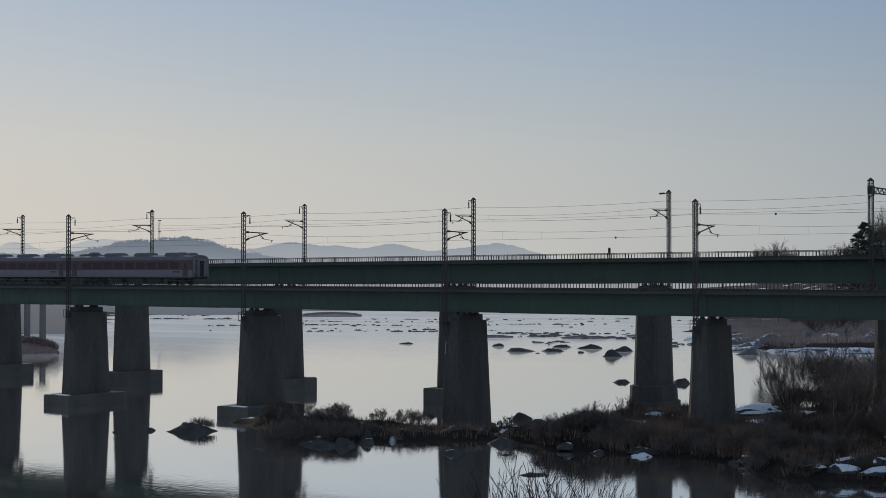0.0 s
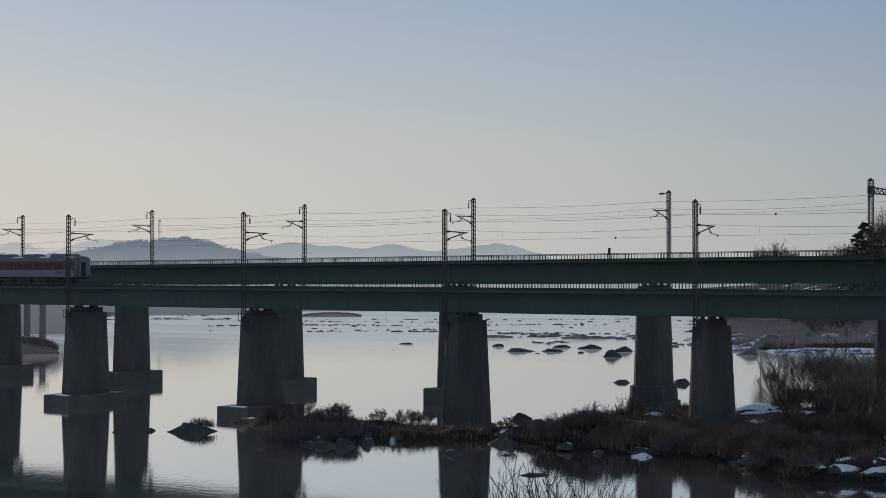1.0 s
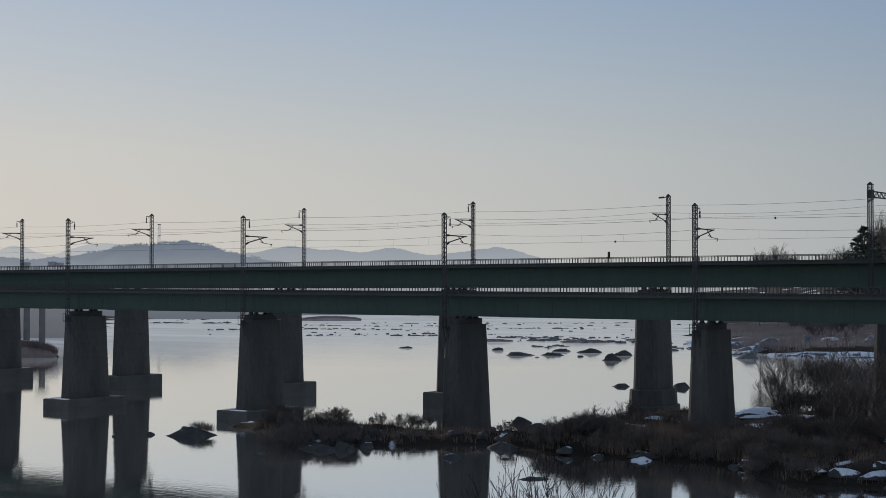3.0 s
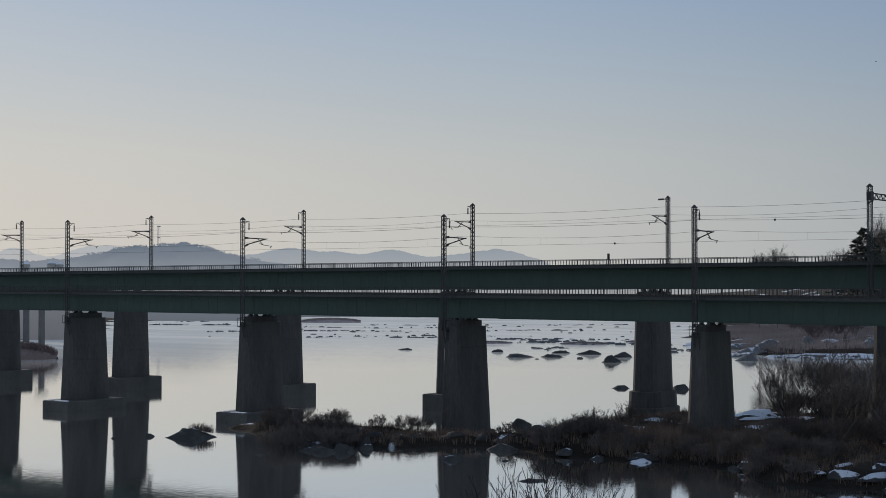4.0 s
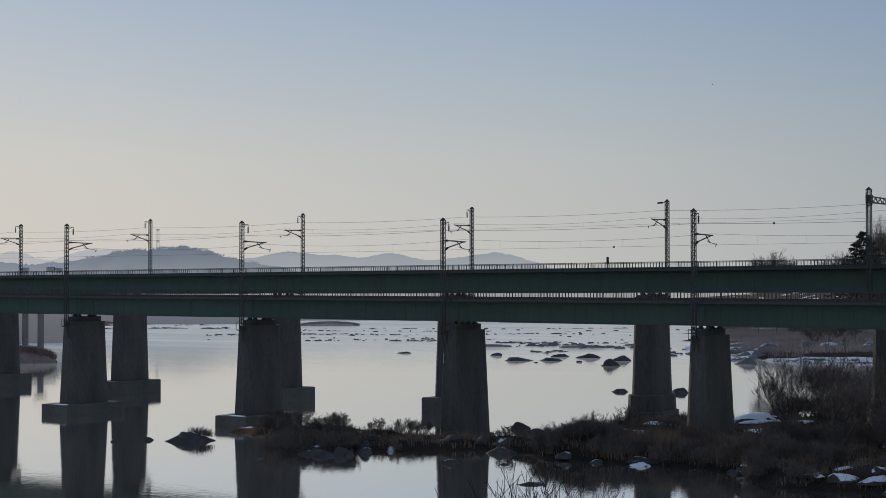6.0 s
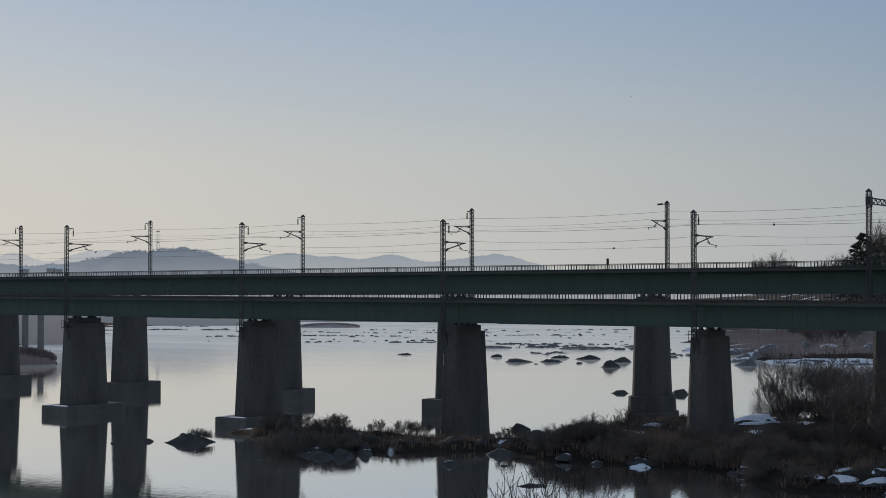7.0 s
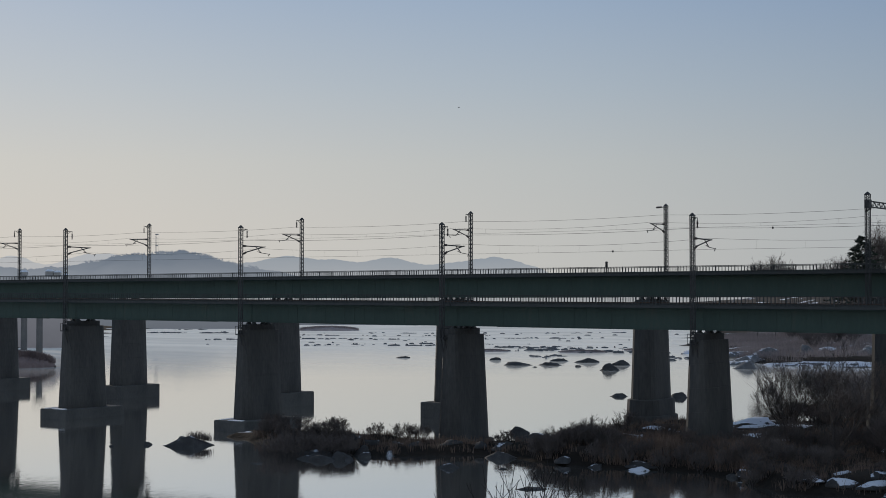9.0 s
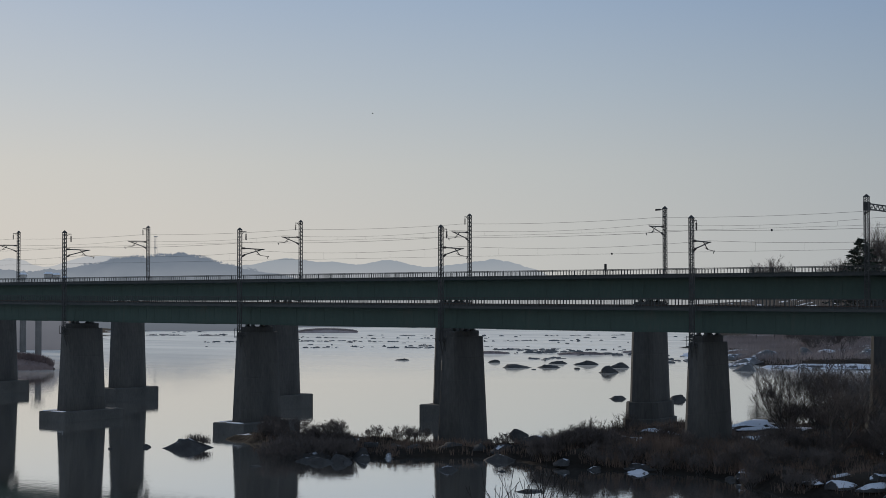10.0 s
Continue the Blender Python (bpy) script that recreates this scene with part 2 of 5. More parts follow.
# ground: wet rock and soil, dead grass, patches of old snow
def ground_material():
    m = bpy.data.materials.new("winter bank")
    m.use_nodes = True
    n, l = m.node_tree.nodes, m.node_tree.links
    b = n["Principled BSDF"]
    b.inputs["Roughness"].default_value, b.inputs["Specular IOR Level"].default_value = 0.95, 0.08
    geo = n.new("ShaderNodeNewGeometry")
    a, f, s = n.new("ShaderNodeTexNoise"), n.new("ShaderNodeTexNoise"), n.new("ShaderNodeTexNoise")
    a.inputs["Scale"].default_value, a.inputs["Detail"].default_value = 0.12, 6
    f.inputs["Scale"].default_value, f.inputs["Detail"].default_value = 1.8, 8
    s.inputs["Scale"].default_value, s.inputs["Detail"].default_value = 0.085, 7
    for t in (a, f, s):
        l.new(geo.outputs["Position"], t.inputs[0])
    soil = ramp(n, [(0.3, (0.04, 0.035, 0.031)), (0.5, (0.08, 0.066, 0.055)), (0.7, (0.13, 0.10, 0.077))])
    mx = n.new("ShaderNodeMix")
    mx.inputs[0].default_value = 0.5
    l.new(a.outputs[0], mx.inputs[2])
    l.new(f.outputs[0], mx.inputs[3])
    l.new(mx.outputs[0], soil.inputs[0])
    sp, wet, wmul = n.new("ShaderNodeSeparateXYZ"), n.new("ShaderNodeMapRange"), n.new("ShaderNodeMix")
    l.new(geo.outputs["Position"], sp.inputs[0])
    wn_ = n.new("ShaderNodeMath")
    wn_.operation = "MULTIPLY_ADD"
    l.new(f.outputs[0], wn_.inputs[0])
    wn_.inputs[1].default_value = -0.8
    l.new(sp.outputs["Z"], wn_.inputs[2])
    l.new(wn_.outputs[0], wet.inputs[0])
    wet.inputs[1].default_value, wet.inputs[2].default_value, wet.inputs[3].default_value = 1.7, 3.3, 0.25
    wmul.data_type, wmul.blend_type = "RGBA", "MULTIPLY"
    wmul.inputs[0].default_value = 1.0
    l.new(soil.outputs[0], wmul.inputs[6])
    l.new(wet.outputs[0], wmul.inputs[7])
    sn = ramp(n, [(0.615, (0, 0, 0)), (0.64, (1, 1, 1))])
    l.new(s.outputs[0], sn.inputs[0])
    col = n.new("ShaderNodeMix")
    col.data_type = "RGBA"
    l.new(sn.outputs[0], col.inputs[0])
    l.new(wmul.outputs[2], col.inputs[6])
    col.inputs[7].default_value = (0.72, 0.74, 0.78, 1)
    l.new(col.outputs[2], b.inputs["Base Color"])
    bp = n.new("ShaderNodeBump")
    bp.inputs["Strength"].default_value, bp.inputs["Distance"].default_value = 0.6, 0.3
    l.new(f.outputs[0], bp.inputs["Height"])
    l.new(bp.outputs[0], b.inputs["Normal"])
    return m


GROUND = ground_material()


# ---------------------------------------------------------------- mesh tools
class Shape:
    """Collects vertices and faces for one mesh."""

    def __init__(self):
        self.v, self.f = [], []

    def box(self, x0, x1, y0, y1, z0, z1):
        k = len(self.v)
        self.v += [(x, y, z) for z in (z0, z1) for y in (y0, y1) for x in (x0, x1)]
        self.f += [tuple(k + i for i in q) for q in ((0, 2, 3, 1), (4, 5, 7, 6), (0, 1, 5, 4), (2, 6, 7, 3), (0, 4, 6, 2), (1, 3, 7, 5))]
        return self

    def tube(self, points, radii, sides=6, cap=True):
        """A tapered tube along points."""
        pts = [Vector(p) for p in points]
        if not hasattr(radii, "__len__"):
            radii = [radii] * len(pts)
        k0, prev = len(self.v), None
        for i, p in enumerate(pts):
            d = (pts[min(i + 1, len(pts) - 1)] - pts[max(i - 1, 0)]).normalized()
            up = Vector((0, 0, 1)) if abs(d.z) < 0.9 else Vector((1, 0, 0))
            a = d.cross(up).normalized()
            b = a.cross(d)
            for s in range(sides):
                w = 2 * math.pi * (s + 0.5) / sides
                self.v.append(tuple(p + (a * math.cos(w) + b * math.sin(w)) * radii[i]))
        for i in range(len(pts) - 1):
            for s in range(sides):
                q, r = k0 + i * sides, (s + 1) % sides
                self.f.append((q + s, q + r, q + sides + r, q + sides + s))
        if cap:
            self.f.append(tuple(k0 + s for s in reversed(range(sides))))
            self.f.append(tuple(k0 + (len(pts) - 1) * sides + s for s in range(sides)))
        return self

    def loft(self, rings, cap=True):
        k0, m = len(self.v), len(rings[0])
        for r in rings:
            self.v += [tuple(p) for p in r]
        for i in range(len(rings) - 1):
            for s in range(m):
                q, t = k0 + i * m, (s + 1) % m
                self.f.append((q + s, q + t, q + m + t, q + m + s))
        if cap:
            self.f.append(tuple(k0 + s for s in reversed(range(m))))
            self.f.append(tuple(k0 + (len(rings) - 1) * m + s for s in range(m)))
        return self

    def mesh(self, name, mat, smooth=False):
        me = bpy.data.meshes.new(name)
        me.from_pydata(self.v, [], self.f)
        me.materials.append(mat)
        if smooth:
            me.polygons.foreach_set("use_smooth", [True] * len(me.polygons))
        me.update()
        return me


def part(name, shape, mat, parent, label="", at=None, smooth=False):
    me = shape if isinstance(shape, bpy.types.Mesh) else shape.mesh(name, mat, smooth)
    ob = new(name, me)
    ob.parent = parent
    if at is not None:
        ob.matrix_basis = at
    if label:
        tagged(ob, label)
    return ob


def thing(name, label, category, group="", at=None, kind=""):
    ob = new(name)
    ob.empty_display_size = 0.5
    if at is not None:
        ob.matrix_basis = at
    return tagged(ob, label, category, group, kind)


def solid(name, shape, mat, label, category, group="", at=None, kind="", smooth=False):
    """A thing that is one plain mesh."""
    me = shape if isinstance(shape, bpy.types.Mesh) else shape.mesh(name, mat, smooth)
    ob = new(name, me)
    if at is not None:
        ob.matrix_basis = at
    return tagged(ob, label, category, group, kind)


# ---------------------------------------------------------------- ground, river, distance
RIVER = np.array([(-385, -260), (-390, 140), (-400, 300), (-416, 352), (-495, 436), (-590, 545), (-575, 656), (-440, 740), (-330, 700), (-236, 480),
                  (-195, 420), (-157, 350), (-131, 368), (-100, 382), (0, 402), (260, 330), (260, -260)], float)
ISLAND = np.array([(-131, 138), (-122, 135), (-111, 131.5), (-103, 130), (-97.5, 135.5), (-92.5, 139.5), (-86, 136), (-80, 135), (-73, 136.5), (-66.5, 137.5), (-62, 135.5),
                   (-58.5, 130.5), (-52.5, 127), (-45, 129.5), (-20, 118), (20, 120), (60, 150), (40, 200), (-40, 198), (-72, 192), (-86, 185), (-96, 175), (-95.5, 165),
                   (-94, 150), (-100, 145.5), (-118, 147), (-131, 145)], float)
LOOKOUT = np.array([(-46, -60), (-44, 10), (-40, 44), (-18, 60), (30, 50), (70, -60)], float)


def inside_distance(px, py, poly):
    """Metres inside a closed outline (negative outside)."""
    best = np.full(px.shape, 1e9)
    ins = np.zeros(px.shape, bool)
    for (ax, ay), (bx, by) in zip(poly, np.roll(poly, -1, axis=0)):
        ex, ey = bx - ax, by - ay
        t = np.clip(((px - ax) * ex + (py - ay) * ey) / (ex * ex + ey * ey), 0, 1)
        best = np.minimum(best, np.hypot(px - ax - t * ex, py - ay - t * ey))
        hit = ((ay > py) != (by > py)) & (px < (bx - ax) * (py - ay) / (by - ay + 1e-12) + ax)
        ins ^= hit
    return np.where(ins, best, -best)


def waves(px, py, size, seed=0):
    """Smooth noise out of sines, about -1 to 1."""
    rng = np.random.RandomState(seed)
    out = np.zeros_like(px, float)
    for i in range(6):
        a, p, k = rng.uniform(0, 6.283), rng.uniform(0, 6.283), rng.uniform(0.6, 1.7) * 6.283 / size
        out += np.sin((px * math.cos(a) + py * math.sin(a)) * k + p)
    return out / 3.0


WATER_Z = 1.1
SHRINK = 0.9375


def ground_height(px, py):
    return land(np.asarray(px, float) / SHRINK, np.asarray(py, float) / SHRINK) + WATER_Z


def land(px, py):
    """Height over the river."""
    wob = waves(px, py, 7, 3) * 0.9 + waves(px, py, 2.6, 4) * 0.4
    far = -inside_distance(px, py, RIVER) + waves(px, py, 45, 5) * 5
    z = np.where(far > 0, np.minimum(0.25 * far, 1.6) + np.clip(far - 12, 0, 400) * 0.018, np.maximum(-1.6, 0.2 * far))
    # the wooded slope of the near right-hand shore
    slope = np.clip((px + 0.44 * py - 4) / 75, 0, 1) * np.clip((far - 6) / 170, 0, 1)
    z = z + slope * 23
    isl = inside_distance(px, py, ISLAND) + wob * 0.55
    rise = np.clip((px + 104) / 30, 0.0, 1.0)
    z_isl = np.where(isl > 0, np.minimum(0.45 * isl, 0.55 + 0.85 * rise) + np.clip(isl, 0, 3) / 3 * (waves(px, py, 9, 6) * 0.28 + waves(px, py, 3.3, 8) * 0.2), np.maximum(-1.6, 0.6 * isl))
    look_in = inside_distance(px, py, LOOKOUT)
    z_look = np.where(look_in > 0, np.minimum(0.36 * look_in, 14.7), np.maximum(-1.6, 0.3 * look_in))
    return np.maximum(np.maximum(z, z_isl), z_look)


def ground_at(x, y):
    return float(ground_height(np.array([x]), np.array([y]))[0])


def axis_steps(fine0, fine1, step, lo, hi):
    a = list(np.arange(fine0, fine1, step))
    s, p = step, fine0
    left = []
    while p > lo:
        s = min(s * 1.13, 200)
        p -= s
        left.append(p)
    s, p = step, a[-1]
    while p < hi:
        s = min(s * 1.13, 200)
        p += s
        a.append(p)
    return np.array(left[::-1] + a)


def sheet(xs, ys, height):
    gx, gy = np.meshgrid(xs, ys)
    gz = height(gx, gy)
    nx, ny = len(xs), len(ys)
    s = Shape()
    s.v = list(map(tuple, np.stack([gx, gy, gz], -1).reshape(-1, 3).tolist()))
    idx = np.arange(nx * ny).reshape(ny, nx)
    s.f = np.stack([idx[:-1, :-1], idx[:-1, 1:], idx[1:, 1:], idx[1:, :-1]], -1).reshape(-1, 4).tolist()
    return s


solid("ground", sheet(axis_steps(-134, -36, 0.6, -4600, 4600), axis_steps(118, 200, 0.6, -4600, 4600), ground_height), GROUND,
      "rough winter river bank with dead brush and snow", "ground", kind="structure", smooth=True)
w = Shape()
w.v = [(-4600, -4600, WATER_Z), (4600, -4600, WATER_Z), (4600, 4600, WATER_Z), (-4600, 4600, WATER_Z)]
w.f = [(0, 1, 2, 3)]
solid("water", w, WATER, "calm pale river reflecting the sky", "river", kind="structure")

HEAD = radians(35.56)


def afar(side, deep, z=0.0):
    """A place by its metres to the right of, and ahead along, the first line of sight."""
    return (side * math.cos(HEAD) - deep * math.sin(HEAD), side * math.sin(HEAD) + deep * math.cos(HEAD), z)


def ridge(name, deep, s0, s1, height, depth, step, mat, label, rough=2.0, seed=0):
    """A range of far hills: a long rounded mound with a wooded crest."""
    rng = random.Random(seed)
    s, nu = Shape(), int((s1 - s0) / step) + 1
    prof = [(-1.0, 0.0), (-0.6, 0.42), (-0.3, 0.78), (0.0, 1.0), (0.5, 0.6), (1.0, 0.0)]
    for i in range(nu):
        u = s0 + i * step
        hgt = height(u)
        crest = rough * (noise.noise((u / step / 2.3, seed, 0)) + 1.3 * max(0, noise.noise((u / step / 9, seed, 5))))
        for j, (d, k) in enumerate(prof):
            jit = crest + rng.uniform(-0.45, 0.45) * rough if 0 < j < 5 else 0
            s.v.append(afar(u, deep + d * depth, max(-3, hgt * k + jit)))
    m = len(prof)
    for i in range(nu - 1):
        for j in range(m - 1):
            q = i * m + j
            s.f.append((q, q + m, q + m + 1, q + 1))
    return solid(name, s, mat, label, "hills", kind="structure")


def bumps(items, base=0.0):
    return lambda u: base + sum(h * math.exp(-(abs(u - c) / w) ** 2.4) for c, w, h in items)


# self-lit colours with the haze of distance painted in
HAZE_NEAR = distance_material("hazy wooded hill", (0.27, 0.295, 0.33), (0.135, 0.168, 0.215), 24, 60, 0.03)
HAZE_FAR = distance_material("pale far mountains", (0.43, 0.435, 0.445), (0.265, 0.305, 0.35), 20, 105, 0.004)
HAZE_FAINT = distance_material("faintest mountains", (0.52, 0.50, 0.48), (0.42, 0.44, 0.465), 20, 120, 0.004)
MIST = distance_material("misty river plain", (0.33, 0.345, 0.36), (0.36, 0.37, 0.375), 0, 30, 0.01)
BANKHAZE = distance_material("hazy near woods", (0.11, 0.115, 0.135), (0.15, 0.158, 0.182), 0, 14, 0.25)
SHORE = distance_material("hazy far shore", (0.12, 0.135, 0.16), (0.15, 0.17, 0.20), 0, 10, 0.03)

HILL = [(-382 + 23.2 * i, 22, h) for i, h in enumerate((7.2, 10.3, 11.0, 16.7, 14.7, 17.4, 16.9, 12.8, 9.0, 6.7, 5.4))]
RANGE = [(-430 + 43.7 * i, 42, h) for i, h in enumerate((7.9, 7.3, 16.1, 16.3, 10.1, 13.7, 4.2, 15.6, 13.4, 2.6, 7.4, 9.1, 14.2, 14.5, 5.8, -4.1))]
PEAKS = [(-1190 + 51.1 * i, 48, h) for i, h in enumerate((5.5, 16.1, 30.8, 10.3, 9.3, 25.6, 27.1, 28.3, 15.3, 14.3))]
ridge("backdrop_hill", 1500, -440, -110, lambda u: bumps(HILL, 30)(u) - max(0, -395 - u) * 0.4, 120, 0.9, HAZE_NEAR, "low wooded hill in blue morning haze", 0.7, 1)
rng = random.Random(91)
crowns = Shape()
for _ in range(230):                  # bare crowns along the crest
    u = rng.uniform(-352, -178) if rng.random() < 0.7 else rng.gauss(-255, 22)
    x, y, z = afar(u, 1500, bumps(HILL, 30)(u) - 0.5)
    tall, wide = rng.uniform(1.2, 3.6), rng.uniform(0.8, 2.0)
    crowns.tube([(x, y, z), (x, y, z + tall * 0.6)], [0.2, 0.1], 3, False)
    for _k in range(9):
        a, e = rng.uniform(-1, 1), rng.uniform(0.55, 1.0)
        tip = afar(u + a * wide, 1500 + rng.uniform(-1, 1), z + tall * (1 - 0.4 * a * a) * e)
        crowns.tube([(x, y, z + tall * 0.3), tip], [0.16, 0.1], 3, False)
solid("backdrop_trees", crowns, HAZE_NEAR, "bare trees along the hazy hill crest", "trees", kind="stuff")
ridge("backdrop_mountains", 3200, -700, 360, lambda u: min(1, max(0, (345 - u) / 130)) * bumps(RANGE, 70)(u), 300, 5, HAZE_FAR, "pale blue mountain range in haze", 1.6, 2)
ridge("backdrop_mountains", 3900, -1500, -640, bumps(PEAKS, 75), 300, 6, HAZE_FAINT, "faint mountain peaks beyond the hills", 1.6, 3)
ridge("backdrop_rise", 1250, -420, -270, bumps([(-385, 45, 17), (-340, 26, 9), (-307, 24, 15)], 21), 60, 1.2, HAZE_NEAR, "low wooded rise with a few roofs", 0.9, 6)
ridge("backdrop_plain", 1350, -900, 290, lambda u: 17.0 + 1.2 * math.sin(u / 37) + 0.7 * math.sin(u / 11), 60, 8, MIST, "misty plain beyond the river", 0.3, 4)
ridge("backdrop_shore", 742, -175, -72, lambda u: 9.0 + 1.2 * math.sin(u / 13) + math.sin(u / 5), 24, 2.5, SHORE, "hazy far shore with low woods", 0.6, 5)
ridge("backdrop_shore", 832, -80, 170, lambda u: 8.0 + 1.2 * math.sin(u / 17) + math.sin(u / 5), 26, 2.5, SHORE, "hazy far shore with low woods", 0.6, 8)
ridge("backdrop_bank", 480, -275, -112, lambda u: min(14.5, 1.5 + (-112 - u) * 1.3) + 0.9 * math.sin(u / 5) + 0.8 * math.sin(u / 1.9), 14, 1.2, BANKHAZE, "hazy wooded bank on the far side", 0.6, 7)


# ---------------------------------------------------------------- bridges
def stadium(width, length, z, cx=0.0, cy=0.0, seg=6):
    """A ring with straight sides along y and rounded noses."""
    r, h = width / 2, max(length / 2 - width / 2, 0.01)
    ring = []
    for i in range(seg + 1):
        a = math.pi * i / seg
        ring.append((cx + r * math.cos(a), cy + h + r * math.sin(a), z))
    for i in range(seg + 1):
        a = math.pi + math.pi * i / seg
        ring.append((cx + r * math.cos(a), cy - h + r * math.sin(a), z))
    return ring


def rect(width, length, z, cx=0.0, cy=0.0):
    return [(cx - width / 2, cy - length / 2, z), (cx + width / 2, cy - length / 2, z), (cx + width / 2, cy + length / 2, z), (cx - width / 2, cy + length / 2, z)]


def pier(x, yc, top, foot, shaft_top, shaft_foot, base, label, group, steps=(), seat=0.0):
    """base: None or (width, length, top). Rounded shaft with a bearing seat; poured in lifts."""
    p = thing("bridge_pier", label, "bridge pier", group, pose(x, yc, 0))
    rings, n_l = [], 7
    lift = top + 0.22
    top -= seat * 0.8
    for i in range(n_l):
        k = i / (n_l - 1)
        wdt, lng = shaft_foot[0] + (shaft_top[0] - shaft_foot[0]) * k, shaft_foot[1] + (shaft_top[1] - shaft_foot[1]) * k
        z = foot + (top - foot) * k
        rings.append(stadium(wdt, lng, z))
        if 0 < i < n_l - 1:
            rings.append(stadium(wdt - 0.05, lng - 0.05, z + 0.03))
            rings.append(stadium(wdt - 0.01, lng - 0.01, z + 0.07))
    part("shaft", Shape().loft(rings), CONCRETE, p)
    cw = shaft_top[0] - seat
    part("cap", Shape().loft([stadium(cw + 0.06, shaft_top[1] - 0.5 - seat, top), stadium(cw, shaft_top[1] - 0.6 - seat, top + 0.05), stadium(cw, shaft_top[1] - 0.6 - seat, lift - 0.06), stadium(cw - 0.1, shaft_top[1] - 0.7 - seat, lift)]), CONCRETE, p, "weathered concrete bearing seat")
    for sy in (-1.3, 1.3):
        for sx in (-0.42, 0.42):
            part("bearing", Shape().box(sx - 0.2, sx + 0.2, sy - 0.3, sy + 0.3, lift, lift + 0.12).box(sx - 0.13, sx + 0.13, sy - 0.24, sy + 0.24, lift + 0.12, lift + 0.28), DARKSTEEL, p, "rusty steel bearing")
    for wdt, lng, z0, z1 in steps:
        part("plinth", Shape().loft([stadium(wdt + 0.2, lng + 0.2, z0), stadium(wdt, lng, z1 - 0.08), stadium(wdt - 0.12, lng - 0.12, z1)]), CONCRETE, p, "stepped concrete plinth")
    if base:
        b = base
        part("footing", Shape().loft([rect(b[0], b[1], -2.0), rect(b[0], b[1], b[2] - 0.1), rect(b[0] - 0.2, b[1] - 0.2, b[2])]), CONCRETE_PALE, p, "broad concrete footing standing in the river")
    return p


def snow_rim(x, yc, x0, x1, y0, y1, z, seed):
    """A thin ragged sheet of old snow on a footing."""
    rng = random.Random(seed)
    low, high, n_e = [], [], 26
    for i in range(n_e):
        a = 6.283 * i / n_e
        r = rng.uniform(0.78, 1.0)
        u, v = max(-1, min(1, 1.3 * math.cos(a))) * r, max(-1, min(1, 1.3 * math.sin(a))) * r
        px, py = (x0 + x1) / 2 + u * (x1 - x0) / 2, (y0 + y1) / 2 + v * (y1 - y0) / 2
        low.append((px, py, z - 0.01))
        high.append(((x0 + x1) / 2 + u * (x1 - x0) * 0.46, (y0 + y1) / 2 + v * (y1 - y0) * 0.46, z + 0.07 * rng.uniform(0.6, 1.2)))
    solid("snow_patch", Shape().loft([low, high]), SNOW, "thin ragged patch of old snow on the footing", "snow", "snow on the footings", pose(x, yc, 0), smooth=False)


# the farther bridge is laid out at F_Y, then set back from the lookout by this much
BACK = Matrix.Translation(EYE) @ Matrix.Scale(1.055, 4) @ Matrix.Translation(-Vector(EYE))


def set_back(ob):
    ob.matrix_basis = BACK @ ob.matrix_basis
    return ob


N_Y, F_Y = 139.3, 161.0
GRADE = 0.003         # the nearer line climbs to the left, the farther one falls


def n_dz(x):
    return -GRADE * (x + 105)


def f_dz(x):
    return GRADE * (x + 105)


N_X = [-158.7 - 30.6 * i for i in range(9, 0, -1)] + [-158.7, -127.0, -96.35, -66.6, -36.4, -6.0, 24.5]
F_X = [-203.3 - 30.2 * i for i in range(8, 0, -1)] + [-203.3, -173.2, -142.3, -112.9, -84.5, -55.8, -26.0, 4.0, 34.0]

for x in N_X:
    wet = x < -110
    pier(x, N_Y, 13.6 + n_dz(x), 2.15 if wet else -1.0, (1.7, 6.6), (2.8, 7.6) if wet else (3.05, 7.9), (5.0, 10.2, 2.4) if wet else None,
         "tapered dark concrete pier " + ("on a broad footing in the river" if wet else "rising from the bushy bank"), "piers of the nearer railway bridge",
         ((3.7, 8.9, -1.0, 1.5),) if x == -96.35 else (), 0.55)
for i, x in enumerate((-158.7, -127.0)):
    snow_rim(x, N_Y, -2.35, -1.5, -4.9, -1.0, 2.4, 70 + i)
    snow_rim(x, N_Y, -0.9, 1.9, -4.9, -4.05, 2.4, 75 + i)
for x in (-96.35,):
    dp = Shape().tube([(x - 0.75, N_Y - 3.62, 2.4), (x - 0.62, N_Y - 3.3, 9.5)], 0.05, 6)
    solid("drain_pipe", dp, CONCRETE_PALE, "thin pale drain pipe fixed to the pier", "drain pipe")
for x in F_X:
    wet = x < -100
    set_back(pier(x, F_Y, 16.65 + f_dz(x), 3.65 if wet else -1.0, (2.3, 5.8), (3.1, 6.7) if wet else (3.5, 7.0), (4.4, 8.6, 3.86) if wet else None,
         "tapered grey concrete pier " + ("on a block footing in the river" if wet else "with a stepped base on the bank"), "piers of the farther railway bridge",
         () if wet else ((3.9, 7.4, 3.3, 5.3), (4.6, 8.3, -1.0, 3.4))))


def girder_shape(length, z0, z1):
    """A riveted plate girder with flanges and upright stiffeners, from x = 0."""
    s = Shape()
    s.box(0.008, length - 0.008, -0.02, 0.02, z0, z1)
    s.box(0.008, length - 0.008, -0.17, 0.17, z1 - 0.05, z1)
    s.box(0.008, length - 0.008, -0.17, 0.17, z0, z0 + 0.05)
    s.box(length * 0.18, length * 0.82, -0.22, 0.22, z0 - 0.03, z0)
    k = max(int(length / 1.45), 2)
    for i in range(k + 1):
        x = 0.12 + (length - 0.24) * i / k
        s.box(x - 0.05, x + 0.05, -0.034, 0.034, z0 + 0.05, z1 - 0.05)
    return s


